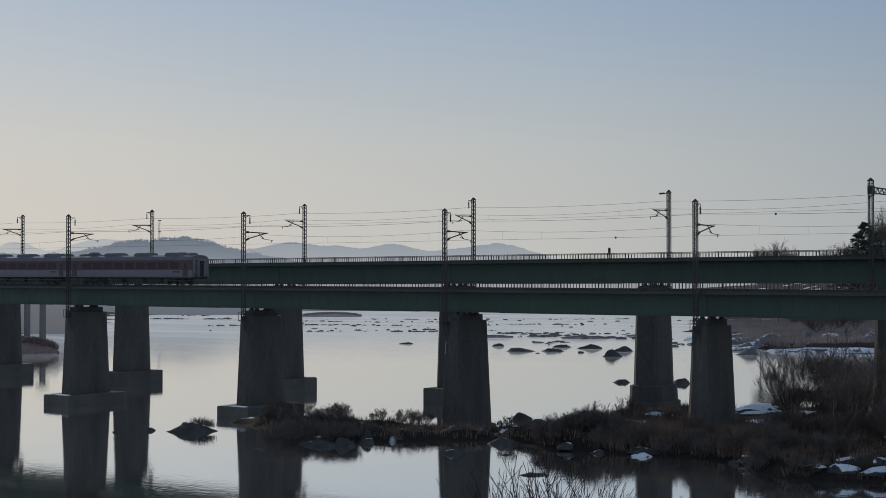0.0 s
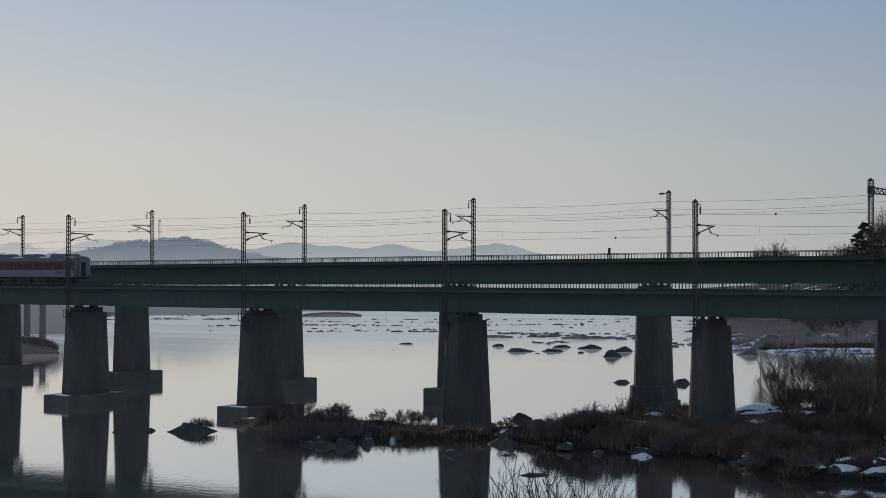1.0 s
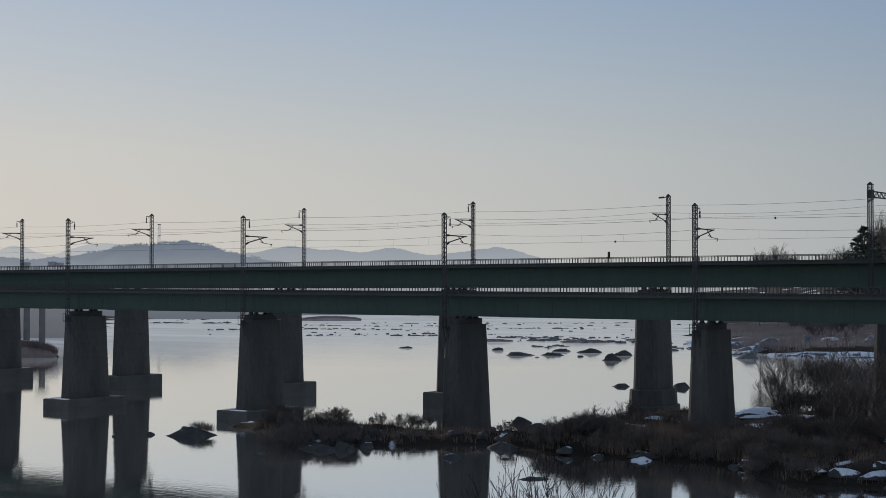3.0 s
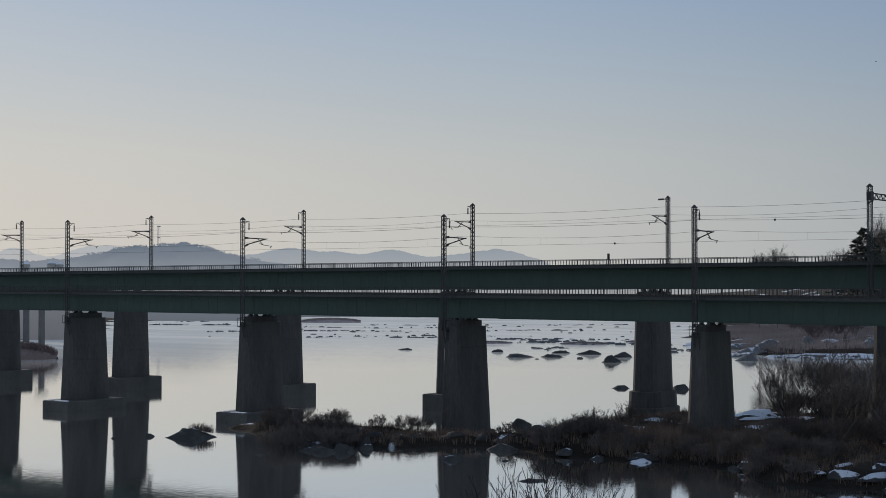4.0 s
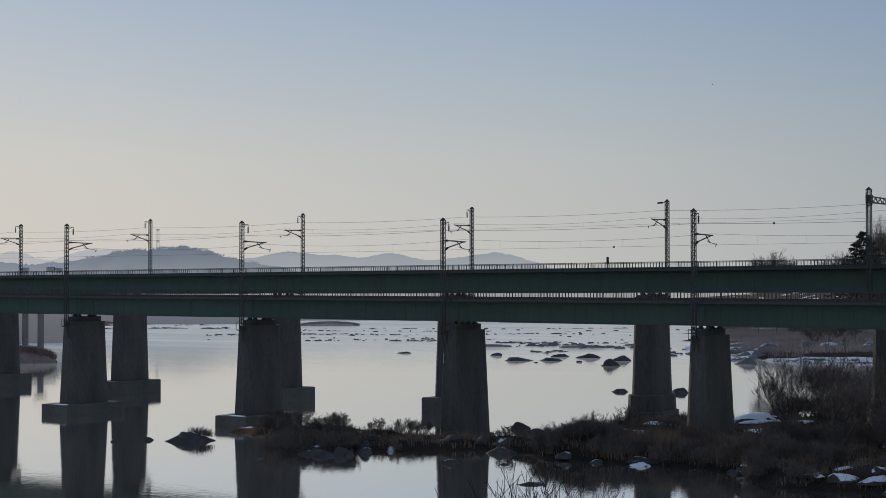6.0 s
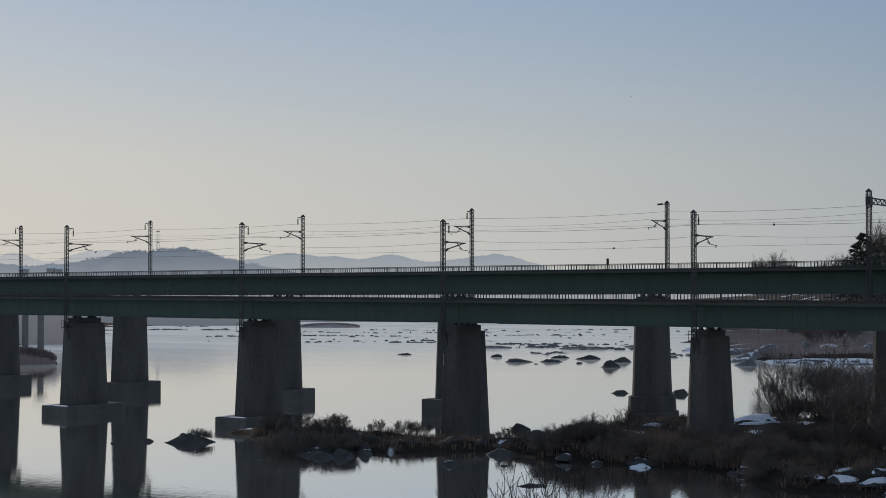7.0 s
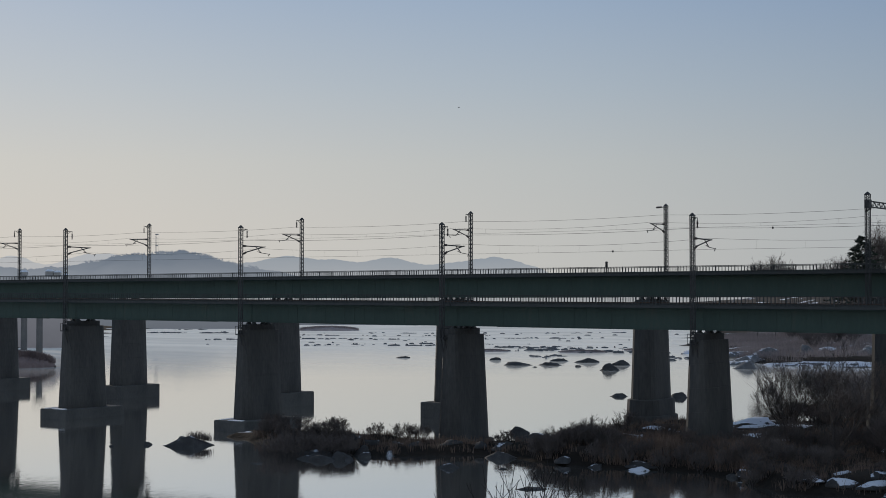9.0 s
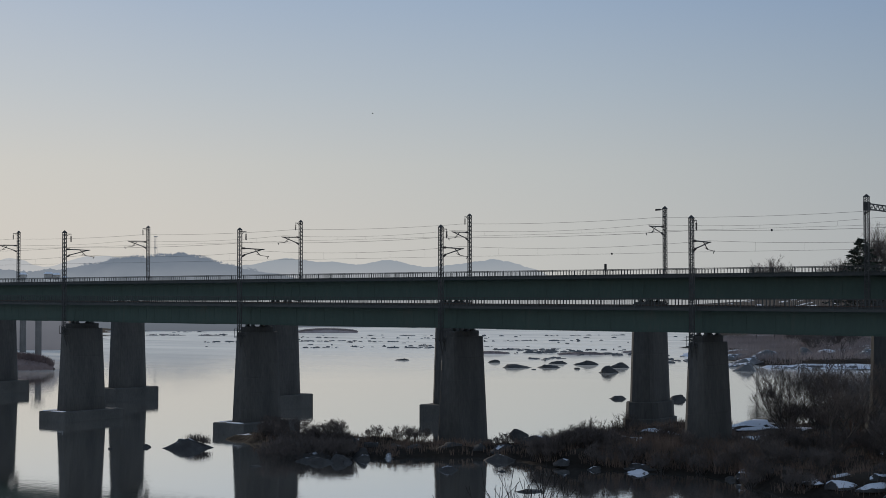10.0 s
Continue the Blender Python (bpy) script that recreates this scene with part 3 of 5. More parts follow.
def span(x0, x1, yc, z0, z1, deck, label, group, dz=0.0, tip=0.0):
    ln = x1 - x0
    t = thing("bridge_span", label, "bridge span", group, pose(x0, yc, dz, 0, tip, 0))
    me = girder_shape(ln, z0, z1).mesh("girder", GREEN)
    for sy in (-1.3, 1.3):
        part("girder", me, GREEN, t, "", pose(0, sy, 0))
    br = Shape()
    k = int(ln / 4)
    for i in range(k):
        a, b = ln * i / k, ln * (i + 1) / k
        br.tube([(a, -1.28, z0 + 0.12), (b, 1.28, z0 + 0.12)], 0.05, 4)
        br.tube([(a + 0.1, -1.28, z0 + 0.1), (a + 0.1, 1.28, z1 - 0.2)], 0.05, 4)
        br.tube([(a + 0.1, 1.28, z0 + 0.1), (a + 0.1, -1.28, z1 - 0.2)], 0.05, 4)
    part("cross_bracing", br, GREEN, t)
    # outrigger brackets and walkways
    for sy in (-1, 1):
        y0, y1 = sorted((sy * 1.75, sy * 2.58))
        part("walkway", Shape().box(0.03, ln - 0.03, y0, y1, deck - 0.09, deck), DARKSTEEL, t, "dark steel walkway")
        part("edge_beam", Shape().box(0.03, ln - 0.03, sy * 2.62 - 0.04, sy * 2.62 + 0.04, deck - 0.22, deck + 0.04), DARKSTEEL, t)
        part("cable_trough", Shape().box(0.03, ln - 0.03, sy * 1.8 - 0.1, sy * 1.8 + 0.1, deck + 0.004, deck + 0.24), DARKSTEEL, t, "covered cable trough")
        bs = Shape().box(-0.05, 0.05, min(sy * 1.3, sy * 2.6), max(sy * 1.3, sy * 2.6), deck - 0.22, deck - 0.09)
        bme = bs.mesh("bracket", GREEN)
        for i in range(int(ln / 3) + 1):
            part("bracket", bme, GREEN, t, "", pose(0.25 + (ln - 0.5) * i / int(ln / 3), 0, 0))
    sl = Shape()
    for i in range(int(ln / 0.62)):
        x = 0.3 + 0.62 * i
        sl.box(x - 0.12, x + 0.12, -1.6, 1.6, z1, z1 + 0.26)
    tagged(part("sleepers", sl, SLEEPER, t, "dark timber bridge sleepers"), kind="stuff")
    for sy in (-0.75, 0.75):
        part("rail", Shape().box(0, ln, sy - 0.07, sy + 0.07, z1 + 0.26, z1 + 0.28).box(0, ln, sy - 0.012, sy + 0.012, z1 + 0.28, z1 + 0.38).box(0, ln, sy - 0.035, sy + 0.035, z1 + 0.38, z1 + 0.42), RAILSTEEL, t, "worn steel rail")
    return t


def railing(x0, x1, y, z, label, group, gap=0.38, tall=0.95, tip=0.0):
    """A run of railing over one span, in panels of about two metres."""
    ln = x1 - x0
    t = thing("railing", label, "railing", group, pose(x0, y, z, 0, tip, 0))
    k = max(int(round(ln / 2.3)), 1)
    step = ln / k
    nb = int(round(step / gap))
    s = Shape()
    for i in range(k * nb):
        if i % nb:
            x = step * i / nb
            s.box(x - 0.022, x + 0.022, -0.02, 0.02, 0.08, tall)
    tagged(part("balusters", s, DARKSTEEL, t), kind="stuff")
    part("top_rail", Shape().box(0, ln, -0.03, 0.03, tall - 0.02, tall + 0.05), DARKSTEEL, t)
    part("bottom_rail", Shape().box(0, ln, -0.02, 0.02, 0.06, 0.1), DARKSTEEL, t)
    post = Shape().box(-0.04, 0.04, -0.04, 0.04, -0.1, tall + 0.06).mesh("post", DARKSTEEL)
    for i in range(k):
        part("post", post, DARKSTEEL, t, "", pose(step * i, 0, 0))
    return t


TIP = math.degrees(math.atan(GRADE))
N_DECK, F_DECK = 16.52, 19.9
N_RAIL, F_RAIL = 16.84, 20.12
for a, b in zip(N_X[:-1], N_X[1:]):
    span(a, b, N_Y, 14.1, 16.42, N_DECK, "dark green steel plate girder span with open track", "spans of the nearer railway bridge", n_dz(a), TIP)
    for sy in (-2.6, 2.6):
        railing(a, b, N_Y + sy, N_DECK + n_dz(a), "dark steel railing along the nearer bridge", "railings of the nearer bridge", tip=TIP)
for a, b in zip(F_X[:-1], F_X[1:]):
    set_back(span(a, b, F_Y, 17.15, 19.7, F_DECK, "green steel plate girder span of the higher bridge", "spans of the farther railway bridge", f_dz(a), -TIP))
    for sy in (-2.6, 2.6):
        set_back(railing(a, b, F_Y + sy, F_DECK + f_dz(a), "thin steel railing along the farther bridge", "railings of the farther bridge", 0.40, 0.8, -TIP))


# ---------------------------------------------------------------- overhead line
def lattice(z0, z1, wdt=0.36):
    """A square lattice mast: four corner angles and crossed lacing."""
    s, h = Shape(), wdt / 2
    for sx in (-h, h):
        for sy in (-h, h):
            s.box(sx - 0.035, sx + 0.035, sy - 0.035, sy + 0.035, z0, z1)
    k = int((z1 - z0) / 0.52)
    for i in range(k):
        a, b = z0 + (z1 - z0) * i / k, z0 + (z1 - z0) * (i + 1) / k
        for q in (-h, h):
            s.tube([(-h, q, a), (h, q, b)], 0.022, 4, False)
            s.tube([(q, -h, a), (q, h, b)], 0.022, 4, False)
            s.tube([(h, q, a), (-h, q, b)], 0.02, 4, False)
        s.box(-h, h, -h, -h + 0.03, a - 0.03, a + 0.03)
    s.loft([rect(wdt + 0.12, wdt + 0.12, z1), rect(wdt + 0.12, wdt + 0.12, z1 + 0.06), rect(0.08, 0.08, z1 + 0.34)])
    return s


def insulator(s, a, b, r=0.09, n=6):
    a, b = Vector(a), Vector(b)
    pts, rad = [], []
    for i in range(n):
        for k, q in ((0.1, 0.45), (0.5, 1.0), (0.9, 0.45)):
            pts.append(a.lerp(b, (i + k) / n))
            rad.append(r * q)
    s.tube(pts, rad, 8)


def catenary_mast(x, y, side, z0, top, arm_z, label, group, strut, reach=3.6, top_style="hang"):
    """side: +1 when the arms reach towards +y."""
    m = thing("catenary_mast", label, "catenary mast", group, pose(x, y, 0))
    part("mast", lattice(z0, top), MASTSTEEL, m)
    for sx in (-0.25, 0.25):
        part("strut", Shape().tube([(sx, 0, z0 + 0.1), (sx * 1.2, side * strut, z0 + 0.15)], 0.07, 4), MASTSTEEL, m)
        part("strut", Shape().tube([(sx, -side * 0.1, z0 + 0.9), (sx, side * (strut + 0.1), z0 - 2.5)], 0.06, 4), MASTSTEEL, m)
        part("strut", Shape().tube([(sx, 0, z0 + 1.1), (sx, side * strut, z0 + 1.1)], 0.06, 4), MASTSTEEL, m)
    part("base_plate", Shape().box(-0.45, 0.45, -0.4, 0.4, z0 - 0.05, z0 + 0.06), MASTSTEEL, m, "steel plate fixing the mast to the pier")
    for sx in (-0.4, 0.0, 0.4):
        part("guard_post", Shape().tube([(sx, -0.42, z0), (sx, -0.42, z0 + 1.0)], 0.03, 4), MASTSTEEL, m)
    part("guard_rail", Shape().tube([(-0.42, -0.42, z0 + 1.0), (0.42, -0.42, z0 + 1.0)], 0.03, 4), MASTSTEEL, m)
    c = Shape()
    c.tube([(0, side * 0.95, arm_z), (0, side * reach, arm_z - 0.06)], 0.065, 6)
    c.tube([(0, side * 0.95, arm_z - 0.75), (0, side * (reach - 0.1), arm_z - 0.04)], 0.065, 6)
    c.tube([(0, side * 0.2, arm_z), (0, side * 0.4, arm_z)], 0.05, 6)
    c.tube([(0, side * 0.2, arm_z - 1.1), (0, side * 0.45, arm_z - 0.98)], 0.05, 6)
    c.tube([(0, side * (reach - 0.3), arm_z - 0.06), (0, side * (reach + 0.2), arm_z - 0.02)], 0.05, 5)
    c.tube([(0, side * (reach - 1.6), arm_z - 0.02), (0, side * (reach - 0.55), arm_z - 0.78)], 0.05, 5)
    c.tube([(0, side * (reach - 1.2), arm_z - 0.62), (0, side * (reach - 0.55), arm_z - 0.78), (0, side * (reach + 1.0), arm_z - 0.92)], 0.035, 5)
    c.tube([(0, side * (reach + 0.95), arm_z - 0.86), (0, side * (reach + 0.75), arm_z - 1.15)], 0.045, 5)
    part("cantilever_arm", c, MASTSTEEL, m, "tubular cantilever arm")
    for a, b in (((0, side * 0.4, arm_z), (0, side * 0.95, arm_z)), ((0, side * 0.45, arm_z - 0.98), (0, side * 0.95, arm_z - 0.75))):
        s = Shape()
        insulator(s, a, b, 0.13, 4)
        part("insulator", s, PORCELAIN, m, "ribbed brown insulator")
    t = Shape()
    t.tube([(0, 0, top - 0.12), (0, side * 1.15, top - 0.12)], 0.045, 5)
    s = Shape()
    if top_style == "hang":
        t.tube([(0, side * 1.1, top - 0.12), (0, side * 1.1, top - 0.35)], 0.03, 5)
        t.tube([(0, side * 0.2, top - 0.5), (0, side * 0.9, top - 0.12)], 0.03, 5)
        insulator(s, (0, side * 1.1, top - 0.35), (0, side * 1.1, top - 1.15), 0.12, 6)
    else:
        insulator(s, (0, side * 1.1, top - 0.12), (-0.25, side * 2.0, top - 0.2), 0.12, 6)
    part("top_bracket", t, MASTSTEEL, m)
    part("insulator", s, PORCELAIN, m, "ribbed insulator string")
    return m


N_TOP = {-157.9: 26.0, -126.4: 25.55, -96.6: 25.1, -66.5: 25.2}
N_MX = [-158.7 - 30.6 * i for i in range(9, 0, -1)] + [-157.9, -126.4, -96.6, -66.5, -36.4, -6.0, 24.5]
for x in N_MX:
    catenary_mast(x, 135.45, 1, 12.7, N_TOP.get(x, 25.6), N_TOP.get(x, 25.6) - 2.15, "steel lattice catenary mast bracketed to the pier nose", "catenary masts of the nearer bridge", 0.85, 4.2)
F_MX = [-203.3 - 30.2 * i for i in range(8, 0, -1)] + [-203.2, -172.7, -141.85, -112.75, -84.3]
for x in F_MX:
    set_back(catenary_mast(x, 164.6, -1, 15.9, 28.1, 25.95, "steel lattice catenary mast behind the higher bridge", "catenary masts of the farther bridge", 0.9, 3.9, "pull" if x == -84.3 else "hang"))


def portal(x):
    """Two tall masts and a lattice beam across the track."""
    p = thing("catenary_portal", "tall steel lattice portal spanning the farther track", "catenary portal", "", pose(x, 0, 0))
    y0, y1 = 157.4, 165.6
    for y in (y0, y1):
        part("mast", lattice(15.9, 28.1, 0.44), MASTSTEEL, p, "", pose(0, y, 0))
        part("bracket", Shape().box(-0.5, 0.5, min(y, 161), max(y, 161), 15.7, 15.9), MASTSTEEL, p)
    b = Shape()
    for dx in (-0.2, 0.2):
        for z in (26.85, 27.45):
            b.tube([(dx, y0, z), (dx, y1, z)], 0.05, 4)
        k = 12
        for i in range(k):
            a, c = y0 + (y1 - y0) * i / k, y0 + (y1 - y0) * (i + 1) / k
            za, zc = (26.85, 27.45) if i % 2 else (27.45, 26.85)
            b.tube([(dx, a, za), (dx, c, zc)], 0.035, 4)
    part("beam", b, MASTSTEEL, p, "lattice cross beam")
    part("gusset", Shape().box(-0.26, 0.26, y0 - 0.3, y0 + 0.5, 26.7, 27.6), MASTSTEEL, p, "dark gusset plate")
    s = Shape()
    insulator(s, (-0.2, y0 + 1.6, 26.75), (-0.9, y0 + 1.6, 26.4), 0.14, 6)
    part("insulator", s, PORCELAIN, p, "ribbed insulator string")
    return p


set_back(portal(-56.85))


def wire(points, sag, label, group, r=0.022):
    s, pts = Shape(), []
    for a, b in zip(points[:-1], points[1:]):
        for i in range(8):
            k = i / 8
            q = Vector(a).lerp(Vector(b), k)
            q.z -= sag * 4 * k * (1 - k)
            pts.append(q)
    pts.append(Vector(points[-1]))
    s.tube(pts, r, 4)
    return solid("overhead_wire", s, WIRE, label, "overhead wire", group)


def overhead(xs, my, side, top, arm_z, yc, rail, who):
    g, made = "overhead wires of the " + who, []
    made.append(wire([(x, my + side * 1.1, top - 1.2) for x in xs], 0.25, "dark feeder wire sagging between the masts", g, 0.02))
    made.append(wire([(x, yc, arm_z) for x in xs], 0.45, "messenger wire carrying the contact wire", g, 0.017))
    made.append(wire([(x, yc + (0.2 if i % 2 else -0.2), rail + 5.2) for i, x in enumerate(xs)], 0.03, "straight copper contact wire", g, 0.015))
    d = Shape()
    for a, b in zip(xs[:-1], xs[1:]):
        for i in range(1, 6):
            k = i / 6
            x = a + (b - a) * k
            d.tube([(x, yc, rail + 5.2), (x, yc, arm_z - 0.45 * 4 * k * (1 - k))], 0.005, 4)
    made.append(solid("wire_droppers", d, WIRE, "thin droppers between the two overhead wires", "overhead wire", g, kind="stuff"))
    return made


overhead(N_MX, 135.45, 1, 25.3, 23.15, N_Y, N_RAIL, "nearer bridge")
for w in overhead(F_MX + [-56.85, -26.0, 4.0, 34.0], 164.6, -1, 28.25, 26.1, F_Y, F_RAIL, "farther bridge"):
    set_back(w)


# ---------------------------------------------------------------- the train
def coach(x, label):
    """A railway coach, its rear end at x = 0, its length along -x; z from the rail."""
    L, W = 23.1, 3.12
    c = thing("passenger_coach", label, "railway coach", "coaches of the train", pose(x, N_Y, N_RAIL + n_dz(x), 0, TIP, 0))
    h = W / 2

    def shell(z0, z1, y0, y1, name, mat, lab=""):
        s = Shape()
        rings = []
        for xx, ins in ((0.0, 0.10), (-0.10, 0.0), (-L + 0.10, 0.0), (-L, 0.10)):
            rings.append([(xx, -y0 + ins, z0), (xx, y0 - ins, z0), (xx, y1 - ins, z1), (xx, -y1 + ins, z1)])
        s.loft(rings)
        return part(name, s, mat, c, lab)

    shell(1.0, 1.28, h - 0.03, h, "sill", C_GREY, "pale grey sill band")
    shell(1.28, 1.95, h, h, "lower_body", C_GREY, "pale grey lower side panels")
    body = shell(1.95, 3.2, h, h - 0.02, "body", C_NAVY, "dark maroon upper side panels")
    shell(3.2, 3.48, h - 0.02, h - 0.1, "cornice", C_ROOF, "dark grey band under the roof")
    # roof
    s, rings = Shape(), []
    for xx, k in ((0.0, 0.9), (-0.12, 1.0), (-L + 0.12, 1.0), (-L, 0.9)):
        rings.append([(xx, y * k, 3.48 + z * k) for y, z in ((-h + 0.1, 0), (h - 0.1, 0), (h - 0.22, 0.15), (h - 0.55, 0.27), (0.5, 0.36), (-0.5, 0.36), (-h + 0.55, 0.27), (-h + 0.22, 0.15))])
    roof = part("roof", Shape().loft(rings), C_ROOF, c, "sooty grey arched roof")
    # roof air-conditioning units
    for xc, ln in ((-4.1, 2.8), (-9.85, 2.6), (-15.5, 2.6)):
        u = Shape()
        prof = ((-ln / 2, 0.25), (-ln / 2 + 0.12, 0.52), (-ln / 2 + 0.4, 0.64), (ln / 2 - 0.4, 0.64), (ln / 2 - 0.12, 0.52), (ln / 2, 0.25))
        u.loft([[(xc + a, -1.05, 3.5), (xc + a, -0.98, 3.5 + b), (xc + a, -0.5, 3.56 + b), (xc + a, 0.5, 3.56 + b), (xc + a, 0.98, 3.5 + b), (xc + a, 1.05, 3.5)] for a, b in prof])
        part("roof_unit", u, C_ROOF, c, "humped roof air-conditioning unit")
    for xc, ln, z in ((-1.4, 0.7, 0.5), (-19.7, 1.0, 0.66), (-21.6, 0.9, 0.45), (-18.4, 0.5, 0.36)):
        v = Shape()
        v.loft([rect(ln, 1.4, 3.55, xc), rect(ln - 0.1, 1.3, 3.6 + z * 0.8, xc), rect(ln - 0.4, 0.8, 3.65 + z, xc)])
        part("roof_vent", v, C_ROOF, c, "small roof ventilator")
    # side windows and doors, both sides
    for sy in (-1, 1):
        for i in range(9):
            xc = -3.1 - 2.06 * i
            y = sy * h
            part("window", Shape().box(xc - 0.78, xc + 0.78, min(y - sy * 0.03, y + sy * 0.012), max(y - sy * 0.03, y + sy * 0.012), 2.12, 2.92), C_GLASS, body, "dark tinted window")
            fr = Shape()
            for x0, x1, z0, z1 in ((xc - 0.84, xc - 0.78, 2.06, 2.98), (xc + 0.78, xc + 0.84, 2.06, 2.98), (xc - 0.78, xc + 0.78, 2.06, 2.12), (xc - 0.78, xc + 0.78, 2.92, 2.98)):
                fr.box(x0, x1, min(y, y + sy * 0.02), max(y, y + sy * 0.02), z0, z1)
            part("window_frame", fr, C_NAVY, body)
        for xc in (-1.15, -L + 1.15):
            y = sy * h
            d = part("door", Shape().box(xc - 0.45, xc + 0.45, min(y - sy * 0.05, y + sy * 0.015), max(y - sy * 0.05, y + sy * 0.015), 1.1, 3.1), C_NAVY, c, "dark maroon side door")
            part("door_window", Shape().box(xc - 0.2, xc + 0.2, min(y, y + sy * 0.022), max(y, y + sy * 0.022), 2.1, 2.8), C_GLASS, d)
    # coach number as a plain bar
    part("number_bar", Shape().box(-3.4, -2.1, -h - 0.008, -h, 1.62, 1.76), C_UNDER, c, "dark painted number bar")
    # ends with a rubber gangway
    for xe, sg in ((0.0, 1), (-L, -1)):
        e = Shape().box(min(xe, xe + sg * 0.03), max(xe, xe + sg * 0.03), -h + 0.16, h - 0.16, 1.02, 3.46)
        end = part("end_wall", e, C_GREY, c, "pale grey end wall")
        g_ = Shape()
        for y0, y1, z0, z1 in ((-0.72, -0.42, 1.1, 3.3), (0.42, 0.72, 1.1, 3.3), (-0.42, 0.42, 3.08, 3.3)):
            g_.box(min(xe, xe + sg * 0.26), max(xe, xe + sg * 0.26), y0, y1, z0, z1)
        part("gangway", g_, C_GREY, end, "pale grey gangway frame")
        part("gangway_door", Shape().box(min(xe + sg * 0.03, xe + sg * 0.06), max(xe + sg * 0.03, xe + sg * 0.06), -0.42, 0.42, 1.1, 3.08), C_UNDER, end, "dark gangway door")
        for sy in (-0.86, 0.86):
            part("buffer", Shape().tube([(xe, sy, 1.02), (xe + sg * 0.2, sy, 1.02), (xe + sg * 0.21, sy, 1.02), (xe + sg * 0.25, sy, 1.02)], [0.09, 0.09, 0.2, 0.2], 10), C_UNDER, end)
            part("tail_lamp", Shape().tube([(xe, sy * 1.3, 1.35), (xe + sg * 0.08, sy * 1.3, 1.35)], 0.09, 10), C_UNDER, end, "unlit round tail lamp")
    # underframe and bogies
    u = Shape().box(-L + 0.3, -0.3, -1.25, 1.25, 0.82, 1.02)
    for xc, ln, y in ((-7.0, 2.2, -0.95), (-10.5, 2.8, -1.0), (-14.0, 1.9, -0.95), (-9.0, 2.4, 0.95), (-13.0, 3.0, 0.95)):
        u.box(xc - ln / 2, xc + ln / 2, y - 0.35, y + 0.35, 0.32, 0.85)
    part("underframe", u, C_UNDER, c, "grimy underframe with equipment boxes")
    for xb in (-3.6, -L + 3.6):
        b = Shape()
        for sy in (-1.05, 1.05):
            b.box(xb - 1.5, xb + 1.5, sy - 0.08, sy + 0.08, 0.5, 0.68)
            b.box(xb - 1.35, xb - 0.95, sy - 0.14, sy + 0.14, 0.3, 0.62)
            b.box(xb + 0.95, xb + 1.35, sy - 0.14, sy + 0.14, 0.3, 0.62)
            b.tube([(xb, sy, 0.45), (xb, sy, 0.85)], 0.16, 8)
        b.box(xb - 0.3, xb + 0.3, -1.1, 1.1, 0.5, 0.8)
        bg = part("bogie", b, C_UNDER, c, "four-wheeled bogie")
        for dx in (-1.15, 1.15):
            wv = Shape()
            for sy in (-0.75, 0.75):
                wv.tube([(xb + dx, sy - 0.065, 0.43), (xb + dx, sy + 0.065, 0.43)], 0.43, 18)
            wv.tube([(xb + dx, -0.75, 0.43), (xb + dx, 0.75, 0.43)], 0.08, 8)
            part("wheelset", wv, RAILSTEEL, bg, "steel wheelset")
    return c


TRAIN_X, TRAIN_V, COACH_L = -137.4, -22.2, 23.5
coaches = [coach(TRAIN_X, "rear passenger coach, maroon above pale grey, end wall showing"),
           coach(TRAIN_X - COACH_L, "passenger coach in maroon and pale grey with roof units")]


# ---------------------------------------------------------------- plants and rocks
def branch_tree(rng, height, spread, stems, levels, r0, lean=0.25, sides=5, thin=0.012, kids=(3, 5)):
    """Bare stems that fork into ever thinner twigs."""
    wood, twig = Shape(), Shape()

    def grow(p, d, length, r, level):
        pts, rad = [p], [r]
        n_s = 4 if level < 2 else 3 if level < 4 else 2
        q, dd = p.copy(), d.copy()
        for i in range(n_s):
            dd = (dd + Vector((rng.uniform(-1, 1), rng.uniform(-1, 1), rng.uniform(-0.3, 0.7))) * 0.2).normalized()
            q = q + dd * (length / n_s)
            pts.append(q.copy())
            rad.append(max(r * (1 - 0.72 * (i + 1) / n_s), thin))
        (wood if level < 2 else twig).tube(pts, rad, sides if level < 2 else 3, False)
        if level >= levels:
            return
        for _ in range(rng.randint(*kids)):
            k = rng.uniform(0.35, 1.0)
            f = k * n_s
            i = min(int(f), n_s - 1)
            o = pts[i].lerp(pts[i + 1], f - i)
            side = Vector((rng.uniform(-1, 1), rng.uniform(-1, 1), rng.uniform(0.0, 0.9))).normalized()
            nd = (dd * 0.75 + side * spread).normalized()
            grow(o, nd, length * rng.uniform(0.42, 0.68), max(rad[i] * 0.6, thin), level + 1)

    for _ in range(stems):
        a = rng.uniform(0, 6.283)
        d = Vector((math.cos(a) * lean * rng.uniform(0.3, 1.4), math.sin(a) * lean * rng.uniform(0.3, 1.4), 1)).normalized()
        o = Vector((math.cos(a), math.sin(a), 0)) * (0.12 * stems ** 0.5 * rng.random())
        grow(o, d, height * rng.uniform(0.42, 0.6), r0 * rng.uniform(0.7, 1.1), 0)
    return wood, twig


def bare_tree(x, y, height, label, seed, group="", z=None, name="bare_tree", category="tree", wood_mat=None, twig_mat=None, **kw):
    rng = random.Random(seed)
    a = dict(spread=0.75, stems=1, levels=4, r0=height * 0.018)
    a.update(kw)
    t = thing(name, label, category, group, pose(x, y, (ground_at(x, y) if z is None else z) - 0.1))
    wood, twig = branch_tree(rng, height, **a)
    part("trunk", wood, wood_mat or BARK, t)
    part("crown", twig, twig_mat or TWIG, t, "crown of fine bare twigs")
    return t


